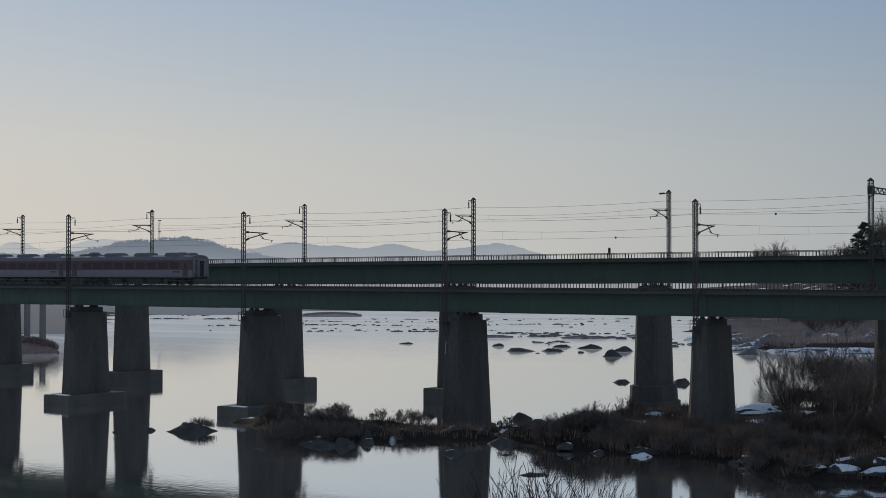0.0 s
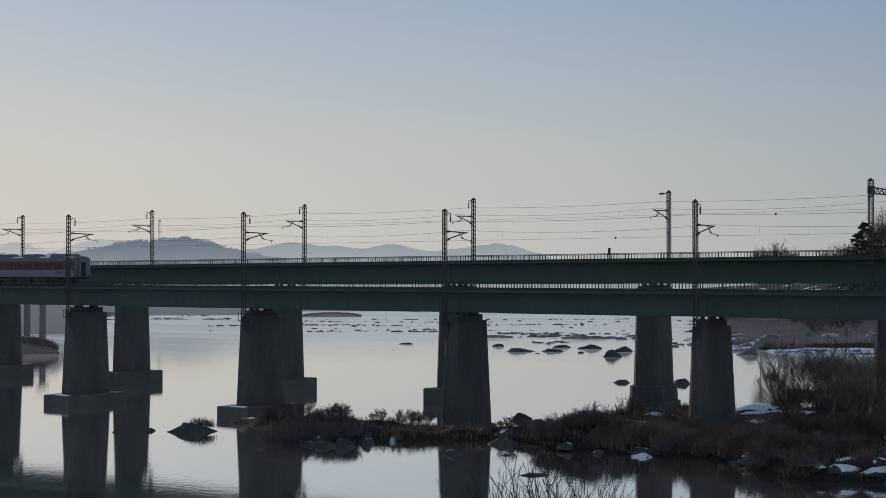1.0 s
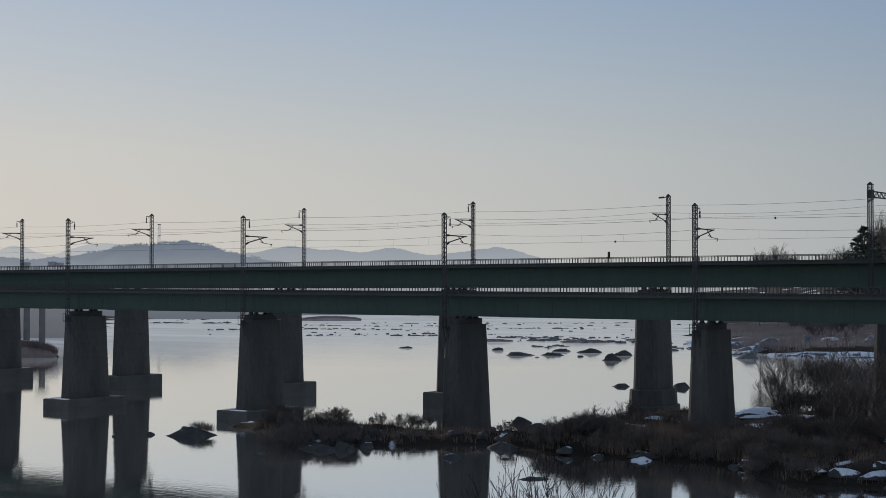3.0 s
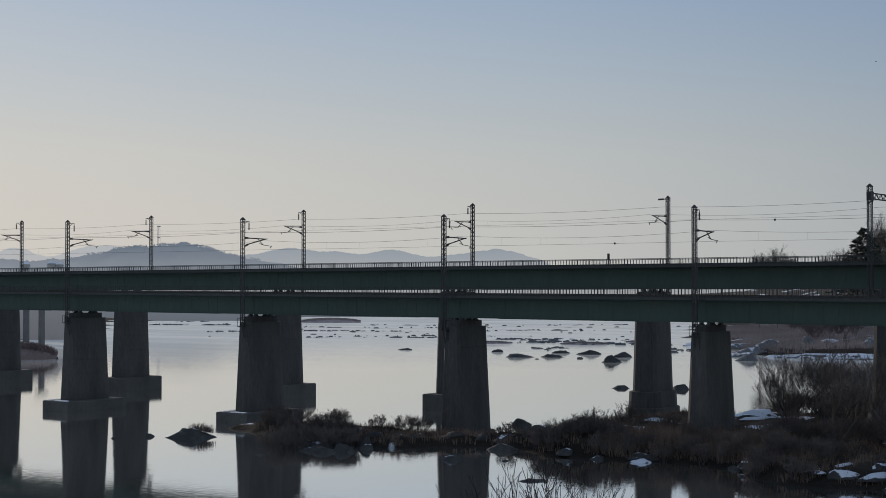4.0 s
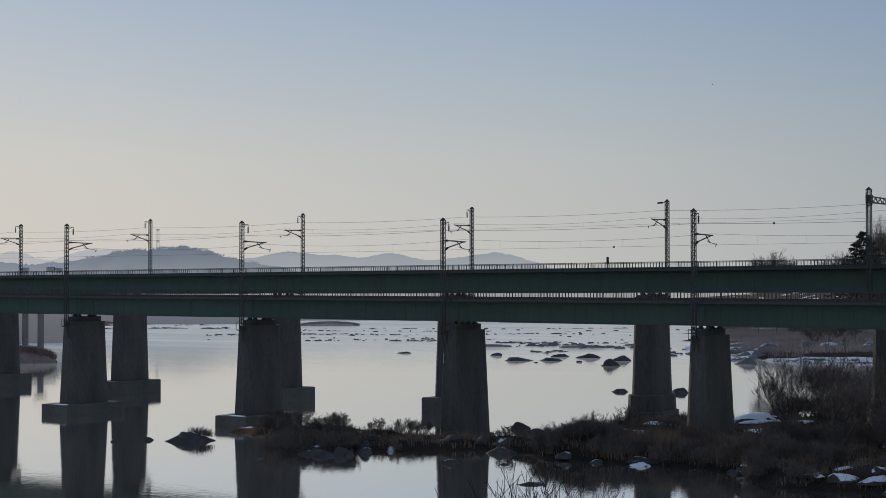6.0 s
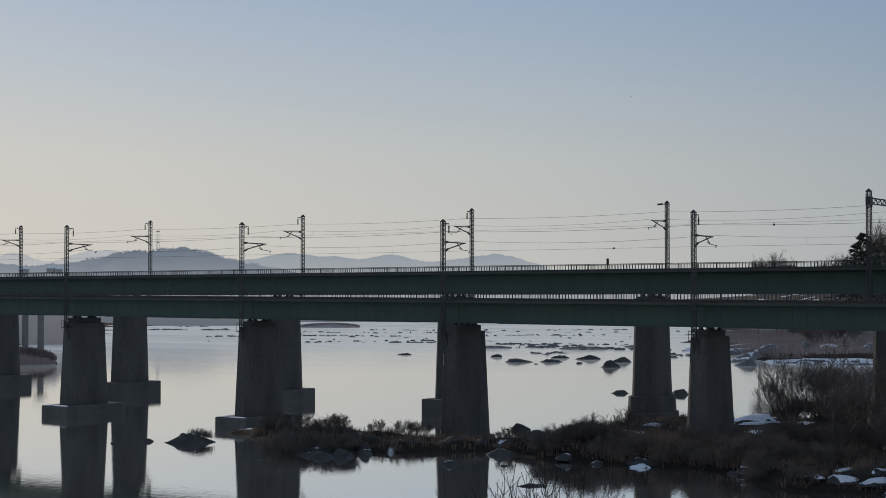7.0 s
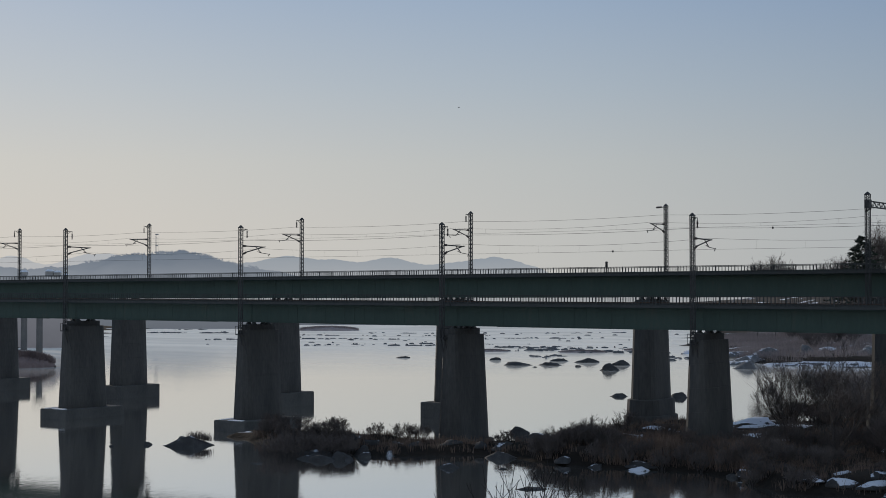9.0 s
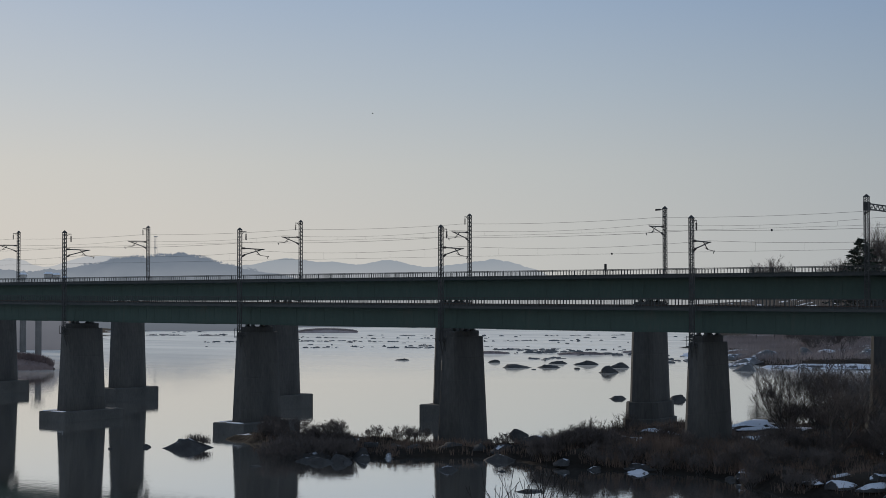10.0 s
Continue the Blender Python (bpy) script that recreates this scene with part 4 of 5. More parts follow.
def rock(x, y, lx, ly, lz, seed, label, group="", turn=0.0, snow=0.0, z=0.0, name="rock", pale=False):
    """A lumpy boulder; snow: how much of its top is covered."""
    rng = random.Random(seed)
    me = bpy.data.meshes.new(name)
    bm = bmesh.new()
    bmesh.ops.create_icosphere(bm, subdivisions=3, radius=1.0)
    off = Vector((rng.uniform(-50, 50), rng.uniform(-50, 50), 0))
    tip = Vector((rng.uniform(-0.45, 0.45), rng.uniform(-0.3, 0.3)))
    cuts = [(Vector((rng.uniform(-1, 1), rng.uniform(-1, 1), rng.uniform(0.0, 0.9))).normalized(), rng.uniform(0.55, 0.85)) for _ in range(7)]
    for v in bm.verts:
        p = v.co.copy()
        p = p * (1 + 0.3 * noise.noise(p * 1.2 + off))
        for nrm, d in cuts:             # flat broken faces
            e = p.dot(nrm) - d
            if e > 0:
                p = p - nrm * e * 0.85
        p = p * (1 + 0.16 * noise.noise(p * 3.1 + off) + 0.09 * noise.noise(p * 7.3 + off))
        if p.z < 0.12:                  # broad at the foot
            q = Vector((p.x, p.y)).normalized() * max(Vector((p.x, p.y)).length, 0.9 + 0.2 * noise.noise(p + off))
            p = Vector((q.x * 1.08, q.y * 1.08, max(p.z, -0.3)))
        p.x, p.y = p.x + tip.x * max(p.z, 0) * 0.5, p.y + tip.y * max(p.z, 0) * 0.5
        v.co = Vector((p.x * lx / 2, p.y * ly / 2, p.z * lz * 1.15))
    bm.normal_update()
    bm.to_mesh(me)
    bm.free()
    # pale picks the granite with haze painted in
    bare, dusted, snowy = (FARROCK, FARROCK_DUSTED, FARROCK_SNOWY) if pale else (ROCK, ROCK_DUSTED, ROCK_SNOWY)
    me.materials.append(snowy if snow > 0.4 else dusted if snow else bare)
    me.polygons.foreach_set("use_smooth", [True] * len(me.polygons))
    ob = tagged(new(name, me), label, "rock", group)
    ob.matrix_basis = pose(x, y, z - 0.12 * lz, 0, 0, turn)
    return ob


def tuft_stuff(name, places, label, mat, height=(0.5, 1.3), blades=14, seed=0, width=0.035, spread=0.45):
    """Dry grass: slender curved blades in tufts."""
    rng = random.Random(seed)
    s = Shape()
    for x, y, z in places:
        for _ in range(blades):
            a, r = rng.uniform(0, 6.283), rng.random() * spread
            h, ln = rng.uniform(*height), rng.uniform(0.05, 0.5)
            b = rng.uniform(0, 6.283)
            px, py = x + math.cos(a) * r, y + math.sin(a) * r
            wx, wy = math.cos(b) * width, math.sin(b) * width
            dx, dy = math.cos(a) * ln * h, math.sin(a) * ln * h
            k = len(s.v)
            s.v += [(px - wx, py - wy, z - 0.1), (px + wx, py + wy, z - 0.1), (px + dx * 0.4 + wx * 0.7, py + dy * 0.4 + wy * 0.7, z + h * 0.6),
                    (px + dx * 0.4 - wx * 0.7, py + dy * 0.4 - wy * 0.7, z + h * 0.6), (px + dx, py + dy, z + h)]
            s.f += [(k, k + 1, k + 2, k + 3), (k + 3, k + 2, k + 4)]
    return solid(name, s, mat, label, "grass", kind="stuff")

W = WATER_Z
VIEW = 35.56          # turn that lays a long thing across the line of sight

# boulders standing in the river
MID = "boulders in the river"
for i, (x, y, ln, h, snow) in enumerate(((-237.1, 314.4, 3.7, 0.7, 0.0), (-209.9, 317.3, 3.1, 1.0, 0.0), (-190.2, 298.0, 6.9, 1.0, 0.0), (-184.7, 301.9, 5.9, 1.2, 0.0),
                                         (-193.6, 321.1, 4.2, 1.1, 0.0), (-185.0, 319.7, 6.5, 1.5, 0.0), (-161.9, 289.3, 4.0, 2.2, 0.0), (-171.4, 311.5, 4.7, 1.6, 0.0),
                                         (-119.7, 216.6, 3.2, 0.8, 0.0), (-110.6, 219.7, 3.2, 1.2, 0.0), (-97.5, 152.6, 2.2, 1.05, 0.0), (-69.0, 109.6, 2.9, 0.36, 0.0))):
    rock(x, y, ln * 1.1, ln * 0.6, h * 0.78, 20 + i, "dark granite boulder" + (" with snow on top" if snow else " standing in still water"), MID, VIEW + 6 * (i % 3 - 1), snow, W - 0.05)
for i, (x, y, ln, h) in enumerate(((-125.1, 113.9, 0.7, 0.2), (-123.2, 117.5, 1.1, 0.4), (-99.6, 152.9, 1.0, 0.16), (-176.0, 300.0, 1.6, 0.5), (-79.0, 120.5, 0.9, 0.2), (-101.0, 110.5, 1.6, 0.14), (-182.5, 292.0, 1.4, 0.2))):
    rock(x, y, ln, ln * 0.6, h, 40 + i, "small dark stone just above the water", "small stones in the river", VIEW, 0.0, W - 0.03, "stone")
rock(-118.9, 119.8, 6.9, 3.8, 1.3, 66, "low rock islet topped with dry grass", "", VIEW, 0.15, W - 0.1, "rock_islet")
tuft_stuff("islet_grass", [(-118.5 + 0.2 * k, 120.2 + 0.14 * k, W + 0.85 - 0.06 * abs(k)) for k in range(-3, 6)], "dark dry grass tuft on the rock islet", TWIG, (0.25, 0.95), 60, 61, 0.016, 0.7)

# rocks round the island's edge
EDGE = "rocks along the island edge"
for i, (x, y, ln, h, snow) in enumerate(((-104.2, 121.0, 3.8, 0.8, 0.3), (-101.8, 120.2, 4.4, 0.9, 0.35), (-98.6, 121.6, 2.6, 0.6, 0.2), (-102.4, 127.5, 2.0, 1.0, 0.2), (-100.2, 128.0, 3.2, 1.3, 0.2), (-97.6, 128.6, 2.6, 0.9, 0.3),
                                         (-95.2, 128.4, 2.8, 1.1, 0.3), (-91.5, 130.0, 3.0, 0.9, 0.0), (-89.2, 131.6, 2.4, 0.9, 0.1), (-86.4, 132.6, 3.6, 1.0, 0.35), (-84.2, 135.6, 4.4, 1.3, 0.3), (-86.5, 137.6, 3.6, 1.0, 0.0),
                                         (-68.4, 125.6, 3.6, 0.6, 0.3), (-72.6, 123.8, 2.4, 0.6, 0.3), (-76.2, 124.2, 2.6, 0.6, 0.2), (-57.4, 126.0, 3.2, 0.9, 0.5), (-58.4, 124.0, 2.2, 0.6, 0.3), (-46.9, 121.4, 4.2, 1.1, 0.35), (-44.0, 121.0, 3.8, 1.0, 0.35),
                                         (-49.0, 119.5, 3.2, 0.6, 0.45), (-42.0, 118.5, 4.0, 0.8, 0.5), (-53.0, 121.8, 3.0, 0.7, 0.2), (-116.0, 130.6, 2.6, 0.8, 0.2), (-111.0, 126.0, 2.4, 0.7, 0.2))):
    y += 3.2 if x > -78 else 0
    z = max(ground_at(x, y), W)
    if x > -54:                      # low stones sunk in the brush
        ln, h, snow = ln * 0.65, h * 0.75, snow + 0.15
    rock(x, y, ln * 0.9, ln * 0.65, h * 0.7, 80 + i, "weathered bank rock" + (" half covered in snow" if snow > 0.25 else " among dead brush"), EDGE, VIEW + 15 * (i % 5 - 2), snow, z - 0.12)
# the broad flat ledges that carry snow
def laid(side, deep, lx, ly, lz, z, seed, label, group, snow, name="rock_ledge", turn=0.0, pale=False):
    x, y, _ = afar(side, deep)
    return rock(x, y, lx, ly, lz, seed, label, group, VIEW + turn, snow, z, name, pale)


laid(36.6, 178.5, 7.4, 5.0, 1.15, 1.9, 120, "rounded rock mound under bluish old snow", "snowy ledges", 0.95, "rock_ledge")
laid(38.8, 173.0, 12.0, 3.6, 0.5, 2.5, 119, "broad flat rock ledge under old snow", "snowy ledges", 0.95)
laid(42.0, 170.5, 4.0, 2.5, 0.7, 1.9, 122, "dark bank rock dusted with snow", "snowy ledges", 0.3)
for i, (side, deep, lx, ly, lz, snow) in enumerate(((-12.9, 153.2, 3.0, 2.2, 0.75, 0.1), (-11.4, 151.6, 3.4, 2.0, 0.7, 0.0), (-10.0, 152.2, 2.6, 1.8, 0.95, 0.1), (-9.2, 151.6, 1.6, 1.2, 0.4, 0.0), (-8.0, 156.0, 2.2, 1.6, 1.2, 0.1))):
    laid(side, deep, lx, ly, lz, W - 0.1, 130 + i, "angular dark shore rock beside the scrub", "shore rocks", snow, "rock", 20 * (i % 3 - 1))
laid(0.9, 145.0, 2.4, 1.6, 0.6, W - 0.1, 116, "dark rock breaking the still water", "shore rocks", 0.1, "rock")
laid(6.5, 153.8, 3.4, 2.2, 0.7, W - 0.1, 115, "low dark rock at the water's edge", "shore rocks", 0.1, "rock")
laid(-7.6, 154.8, 1.7, 1.4, 0.6, W - 0.1, 117, "angular dark shore rock", "shore rocks", 0.2, "rock")
for i, (x, y, ln, h) in enumerate(((-46.4, 122.2, 4.0, 0.75), (-43.8, 122.6, 4.2, 0.7), (-57.2, 127.0, 2.4, 0.6), (-67.9, 127.2, 3.2, 0.55), (-48.6, 121.4, 2.4, 0.4))):
    rock(x, y, ln * 0.75, 1.7, h * 0.75, 150 + i, "low bank rock under bluish old snow", "snowy rocks by the water", VIEW + 5 * i, 0.5, max(ground_at(x, y), W) - 0.05)
rock(-79.5, 153.5, 5.0, 2.6, 0.9, 121, "flat snow-dusted rock beside the pier", "snowy ledges", VIEW, 0.6, ground_at(-79.5, 153.5) - 0.1, "rock_ledge")
FARB = "snowy shelves of the far bank"
for i, (side, deep, ln, wd, h, snow) in enumerate(((97.0, 350, 42.0, 8.0, 1.1, 0.75), (84.0, 350, 17.0, 4.0, 0.6, 0.3), (97.0, 343, 12.0, 3.0, 0.4, 0.3), (74.0, 368, 12.0, 6.0, 1.7, 0.3), (80.5, 376, 8.0, 5.0, 1.9, 0.3),
                                                   (69.5, 356, 9.0, 4.0, 1.2, 0.3), (79.0, 392, 22.0, 6.0, 1.0, 0.3), (71.0, 420, 12.0, 5.0, 1.2, 0.5), (67.6, 337, 6.5, 3.5, 1.9, 0.2), (104.0, 366, 9.0, 4.0, 1.9, 0.3), (93.0, 388, 6.0, 4.0, 0.7, 0.9), (89.0, 391, 4.0, 3.0, 0.6, 0.9), (101.0, 386, 5.0, 3.0, 0.6, 0.9), (104.5, 390, 4.0, 3.0, 0.6, 0.9),
                                                   (90.0, 374, 5.0, 3.0, 2.2, 0.4), (96.5, 380, 6.0, 3.0, 1.5, 0.6), (107.0, 352, 10.0, 4.0, 0.9, 0.9))):
    laid(side, deep, ln, wd, h, (W if i == 0 else max(ground_at(*afar(side, deep)[:2]), W)) - 0.1, 160 + i, ("long granite shelf on the far bank, snow-covered" if snow > 0.6 else "grey granite block of the far bank dusted with snow"), FARB, snow, "rock_ledge", 5 * (i % 3 - 1), True)

# shoals of the shallow reach, too many to count
rng = random.Random(7)
sh = Shape()
BARS = [(554, -47, 40, 34, 1), (492, -20, 24, 26, 1), (500, 4, 14, 14, 1), (468, 26, 9, 22, 2), (452, 34, 8, 26, 2), (441, 26, 12, 10, 1), (436, 46, 6, 18, 2), (430, 52, 13, 16, 1), (470, 60, 30, 18, 1),
        (402, 29, 5, 9, 1), (395, 66, 10, 16, 1), (645, -107, 17, 36, 2), (700, -112, 9, 6, 1), (645, -98, 5, 10, 2), (560, 30, 24, 18, 1), (600, -30, 50, 20, 1), (640, 30, 60, 20, 2), (412, 74, 10, 14, 2), (384, 60, 6, 8, 1)]
pieces = []
for deep, side, half, count, big in BARS:     # broken bars of stones across the stream
    for _ in range(int(count * 1.8)):
        k = rng.uniform(-1, 1)
        pieces.append((deep + rng.gauss(0, 3.0) + 5 * math.sin(k * 3 + deep), side + k * half, big))
for _ in range(46):
    pieces.append((rng.uniform(480, 660), rng.uniform(-95, 100), 1))
for deep, side, big in pieces:
    x, y, _ = afar(side, deep)
    ln, wd, h = rng.uniform(0.2, 1.1) * (2.6 if rng.random() < 0.12 * big else 1), rng.uniform(0.3, 1.0), rng.uniform(0.08, 0.42) * (1.3 if rng.random() < 0.15 * big else 1)
    ring0, ring1, ring2 = [], [], []
    for i in range(9):
        a = 6.283 * i / 9
        r = rng.uniform(0.5, 1.3)
        px, py = math.cos(a) * ln * r, math.sin(a) * wd * r
        ux, uy = px * math.cos(HEAD) - py * math.sin(HEAD), px * math.sin(HEAD) + py * math.cos(HEAD)
        ring0.append((x + ux, y + uy, W - 0.15))
        ring1.append((x + ux * 0.8, y + uy * 0.8, W + h * rng.uniform(0.5, 0.9)))
        ring2.append((x + ux * 0.35, y + uy * 0.35, W + h * rng.uniform(0.8, 1.2)))
    sh.loft([ring0, ring1, ring2])
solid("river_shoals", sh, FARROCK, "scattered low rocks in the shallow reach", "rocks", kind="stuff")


def brushy_islet(side, deep, ln, wd, h, seed, label, mat=None):
    mat = mat or REED
    rng = random.Random(seed)
    cx, cy, _ = afar(side, deep)
    s = Shape()
    n_u, n_v = 40, 8
    rings = []
    for i in range(n_u + 1):
        u = -1 + 2 * i / n_u
        e = max(1 - u * u, 0.02) ** 0.5
        ring = []
        for j in range(n_v):
            a = math.pi * j / (n_v - 1)
            hh = h * math.sin(a) * e * rng.uniform(0.85, 1.1)
            px, py = u * ln / 2, -math.cos(a) * wd / 2 * e
            ring.append((cx + px * math.cos(HEAD) - py * math.sin(HEAD), cy + px * math.sin(HEAD) + py * math.cos(HEAD), W - 0.1 + hh))
        rings.append(ring)
    for r in rings:
        s.v += r
    for i in range(n_u):
        for j in range(n_v - 1):
            q = i * n_v + j
            s.f.append((q, q + n_v, q + n_v + 1, q + 1))
    t = solid("brushy_islet", s, mat, label, "islet", "brushy islets")
    places = []
    for _ in range(int(ln * 34)):
        u, v = rng.uniform(-0.95, 0.95), rng.uniform(-0.6, 0.6)
        e = (1 - u * u) ** 0.5
        px, py = u * ln / 2, v * wd / 2 * e
        places.append((cx + px * math.cos(HEAD) - py * math.sin(HEAD), cy + px * math.sin(HEAD) + py * math.cos(HEAD), W + h * e * max(1 - v * v, 0) ** 0.5 * 0.85))
    tuft_stuff("islet_brush", places, "dead reed brush on the islet", mat, (0.15 * h, 0.42 * h), 10, seed + 1, 0.04, 0.8)
    return t


brushy_islet(-50, 686, 27, 8, 1.9, 140, "long brush-covered islet far up the river", BRUSH)
brushy_islet(-96.5, 345, 19, 12, 3.4, 142, "reddish reed islet near the far bank")
brushy_islet(40, 430, 13, 4, 0.7, 144, "low shoal with dead grass", BRUSH)
brushy_islet(58, 445, 9, 4, 0.6, 146, "low shoal with dead grass", BRUSH)
brushy_islet(14, 437, 11, 4, 0.7, 148, "low shoal with dead grass", BRUSH)

# ---- bushes of the island: a few kinds, repeated
kinds = []
for i, (h, st, sp, ln) in enumerate(((2.2, 12, 0.7, 0.7), (2.8, 11, 0.8, 0.6), (1.7, 14, 0.9, 0.9), (3.3, 9, 0.65, 0.5), (2.4, 15, 1.0, 0.8))):
    rng = random.Random(200 + i)
    t = thing("bush", "leafless tangled bush on the rocky bank", "bush", "bare bushes")
    wood, twig = branch_tree(rng, h, sp, st, 3, 0.03, ln, 4, 0.009, (3, 5))
    part("stem", wood, BARK, t)
    part("crown", twig, TWIG, t, "crown of fine bare twigs")
    kinds.append(t)
spots = [(-107.4, 128.4, 0), (-106.0, 129.4, 1), (-108.9, 127.9, 2), (-103.8, 133.0, 2), (-99.5, 133.9, 1), (-100.6, 133.6, 4), (-98.4, 134.4, 2), (-112.5, 127.5, 4), (-115.5, 128.5, 0), (-110.6, 126.2, 2),
         (-87.0, 133.2, 2), (-82.4, 143.2, 2), (-80.4, 144.6, 0), (-79.2, 146.0, 3)]
rng = random.Random(31)
while len(spots) < 105:
    x, y = rng.uniform(-83, -38), rng.uniform(119, 165)
    z = ground_at(x, y) - W
    if z < 0.35 or abs(y - N_Y) < 4.5 and abs(x + 66.6) < 2.6 or abs(y - F_Y) < 5 and abs(x + 84.5) < 3 or abs(y - F_Y) < 5 and abs(x + 55.8) < 3:
        continue
    if any(math.hypot(x - a, y - b) < 2.2 for a, b in ((-46.4, 121.6), (-43.8, 121.8), (-57.2, 126.4), (-67.9, 126.4))):
        continue
    if x < -64 and y > 150:          # the snowy ledge stays clear
        continue
    # fewer bushes behind the pier, most along the water
    if y > 142 and rng.random() < 0.55:
        continue
    if x < -72 and y > 134:          # low on the outer point
        continue
    spots.append((x, y, rng.randrange(5)))
for _ in range(500):                 # low brush down to the waterline
    x, y = rng.uniform(-84, -38), rng.uniform(116, 134)
    z = ground_at(x, y) - W
    if any(math.hypot(x - a, y - b) < 2.0 for a, b in ((-46.4, 121.6), (-43.8, 121.8), (-57.2, 126.4), (-67.9, 126.4))):
        continue
    if 0.05 < z < 0.9 and len(spots) < 175 and x > -79:
        spots.append((x, y, rng.choice((0, 2, 2, 4))))
for _ in range(26):                  # thick scrub round the footing
    x, y, _z = afar(rng.uniform(-17.5, -9.0), rng.uniform(154.0, 161.0))
    spots.append((x, y, rng.choice((0, 2, 4, 4))))
for _ in range(34):
    x, y, _z = afar(rng.uniform(41.0, 51.0), rng.uniform(174.0, 190.0))
    spots.append((x, y, rng.choice((0, 1, 3, 3))))
spots = [q for q in spots if not (33 < q[0] * math.cos(HEAD) + q[1] * math.sin(HEAD) < 40.5 and 164 < q[1] * math.cos(HEAD) - q[0] * math.sin(HEAD) < 184)]
for _ in range(20):                  # tall scrub leaning over the water
    x, y, _z = afar(rng.uniform(9.0, 18.5), rng.uniform(150.0, 154.5))
    if ground_at(x, y) > W - 0.3:
        spots.append((x, y, rng.choice((0, 1, 4))))
for _ in range(24):
    x, y, _z = afar(rng.uniform(-25.0, -11.0), rng.uniform(164.0, 179.0))
    if ground_at(x, y) > W:
        spots.append((x, y, rng.choice((0, 2, 2, 4))))
first = set()
for x, y, k in spots:
    m = pose(x, y, max(ground_at(x, y), W) - 0.08, 0, 0, rng.uniform(0, 360))
    if k in first:
        copy_thing(kinds[k], m)
    else:
        kinds[k].matrix_basis = m
        first.add(k)

# ---- trees
bare_tree(-67.3, 160.2, 9.0, "wide leafless riverside tree with many fanning stems", 301, "riverside trees", stems=15, levels=3, lean=0.85, spread=0.62, r0=0.06, kids=(5, 6), thin=0.010)
bare_tree(-64.2, 161.5, 8.8, "leafless riverside tree with many stems", 302, "riverside trees", stems=9, levels=3, lean=0.8, spread=0.7, r0=0.06, kids=(5, 6), thin=0.010)
bare_tree(-60.0, 160.4, 9.6, "leafless riverside tree with crooked limbs", 307, "riverside trees", stems=5, levels=4, lean=0.6, spread=0.95, r0=0.10, kids=(3, 4), thin=0.014)
bare_tree(-53.6, 139.6, 9.0, "gnarled leafless tree over the snowy bank", 303, "riverside trees", stems=3, levels=4, lean=0.4, spread=1.15, r0=0.15, kids=(4, 5))
bare_tree(-50.5, 142.0, 8.0, "leafless spreading tree on the bank", 304, "riverside trees", stems=3, levels=4, lean=0.45, spread=1.1, r0=0.12, kids=(4, 5))
bare_tree(-57.5, 147.0, 6.5, "leafless spreading shrub tree on the bank", 305, "riverside trees", stems=5, levels=4, lean=0.6, spread=1.1, r0=0.08, kids=(4, 5))
bare_tree(-46.0, 134.0, 6.0, "leafless spreading shrub tree on the bank", 306, "riverside trees", stems=5, levels=4, lean=0.6, spread=1.1, r0=0.08, kids=(4, 5))

# shrubs on the lookout slope, tall slender shoots
def lookout_shrub(side, deep, top, seed, stems):
    x, y, _ = afar(side, deep)
    z = ground_at(x, y) - 0.1
    t = thing("shrub", "dark shrub of slender upright leafless shoots", "shrub", "lookout shrubs", pose(x, y, z))
    wood, twig = branch_tree(random.Random(seed), 7.5, 0.42, stems, 3, 0.034, 0.28, 4, 0.0105, (3, 5))
    k = (top - z) / max(v[2] for v in twig.v)
    for s in (wood, twig):
        s.v = [(v[0] * k, v[1] * k, v[2] * k) for v in s.v]
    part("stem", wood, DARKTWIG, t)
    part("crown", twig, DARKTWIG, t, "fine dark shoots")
    return t


lookout_shrub(2.1, 43.5, 12.75, 310, 27)
lookout_shrub(3.3, 44.5, 12.7, 311, 27)
lookout_shrub(4.5, 45.0, 12.4, 313, 22)
lookout_shrub(-0.75, 44.0, 11.85, 312, 4)

# trees on the far right-hand bank
far_kinds = []
for i, (h, st, ln) in enumerate(((7.0, 5, 0.6), (9.5, 4, 0.4), (5.5, 7, 0.8), (8, 6, 0.6))):
    rng = random.Random(320 + i)
    t = thing("bare_tree", "leafless tree on the far bank, paled by haze", "tree", "trees of the far bank")
    wood, twig = branch_tree(rng, h, 0.75, st, 4, h * 0.009, ln, 4, 0.025, (3, 5))
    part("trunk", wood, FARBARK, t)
    part("crown", twig, FARBARK, t, "crown of fine twigs paled by haze")
    far_kinds.append(t)
rng = random.Random(33)
spots = []
while len(spots) < 120:
    deep = rng.uniform(385, 560)
    side = rng.uniform(0.185, 0.34) * deep
    x, y, _ = afar(side, deep)
    if ground_at(x, y) > W + 2.0:
        spots.append((x, y, rng.choice((0, 1, 2, 2, 3))))
first = set()
for x, y, k in spots:
    m = pose(x, y, ground_at(x, y) - 0.2, 0, 0, rng.uniform(0, 360))
    if k in first:
        copy_thing(far_kinds[k], m)
    else:
        far_kinds[k].matrix_basis = m
        first.add(k)


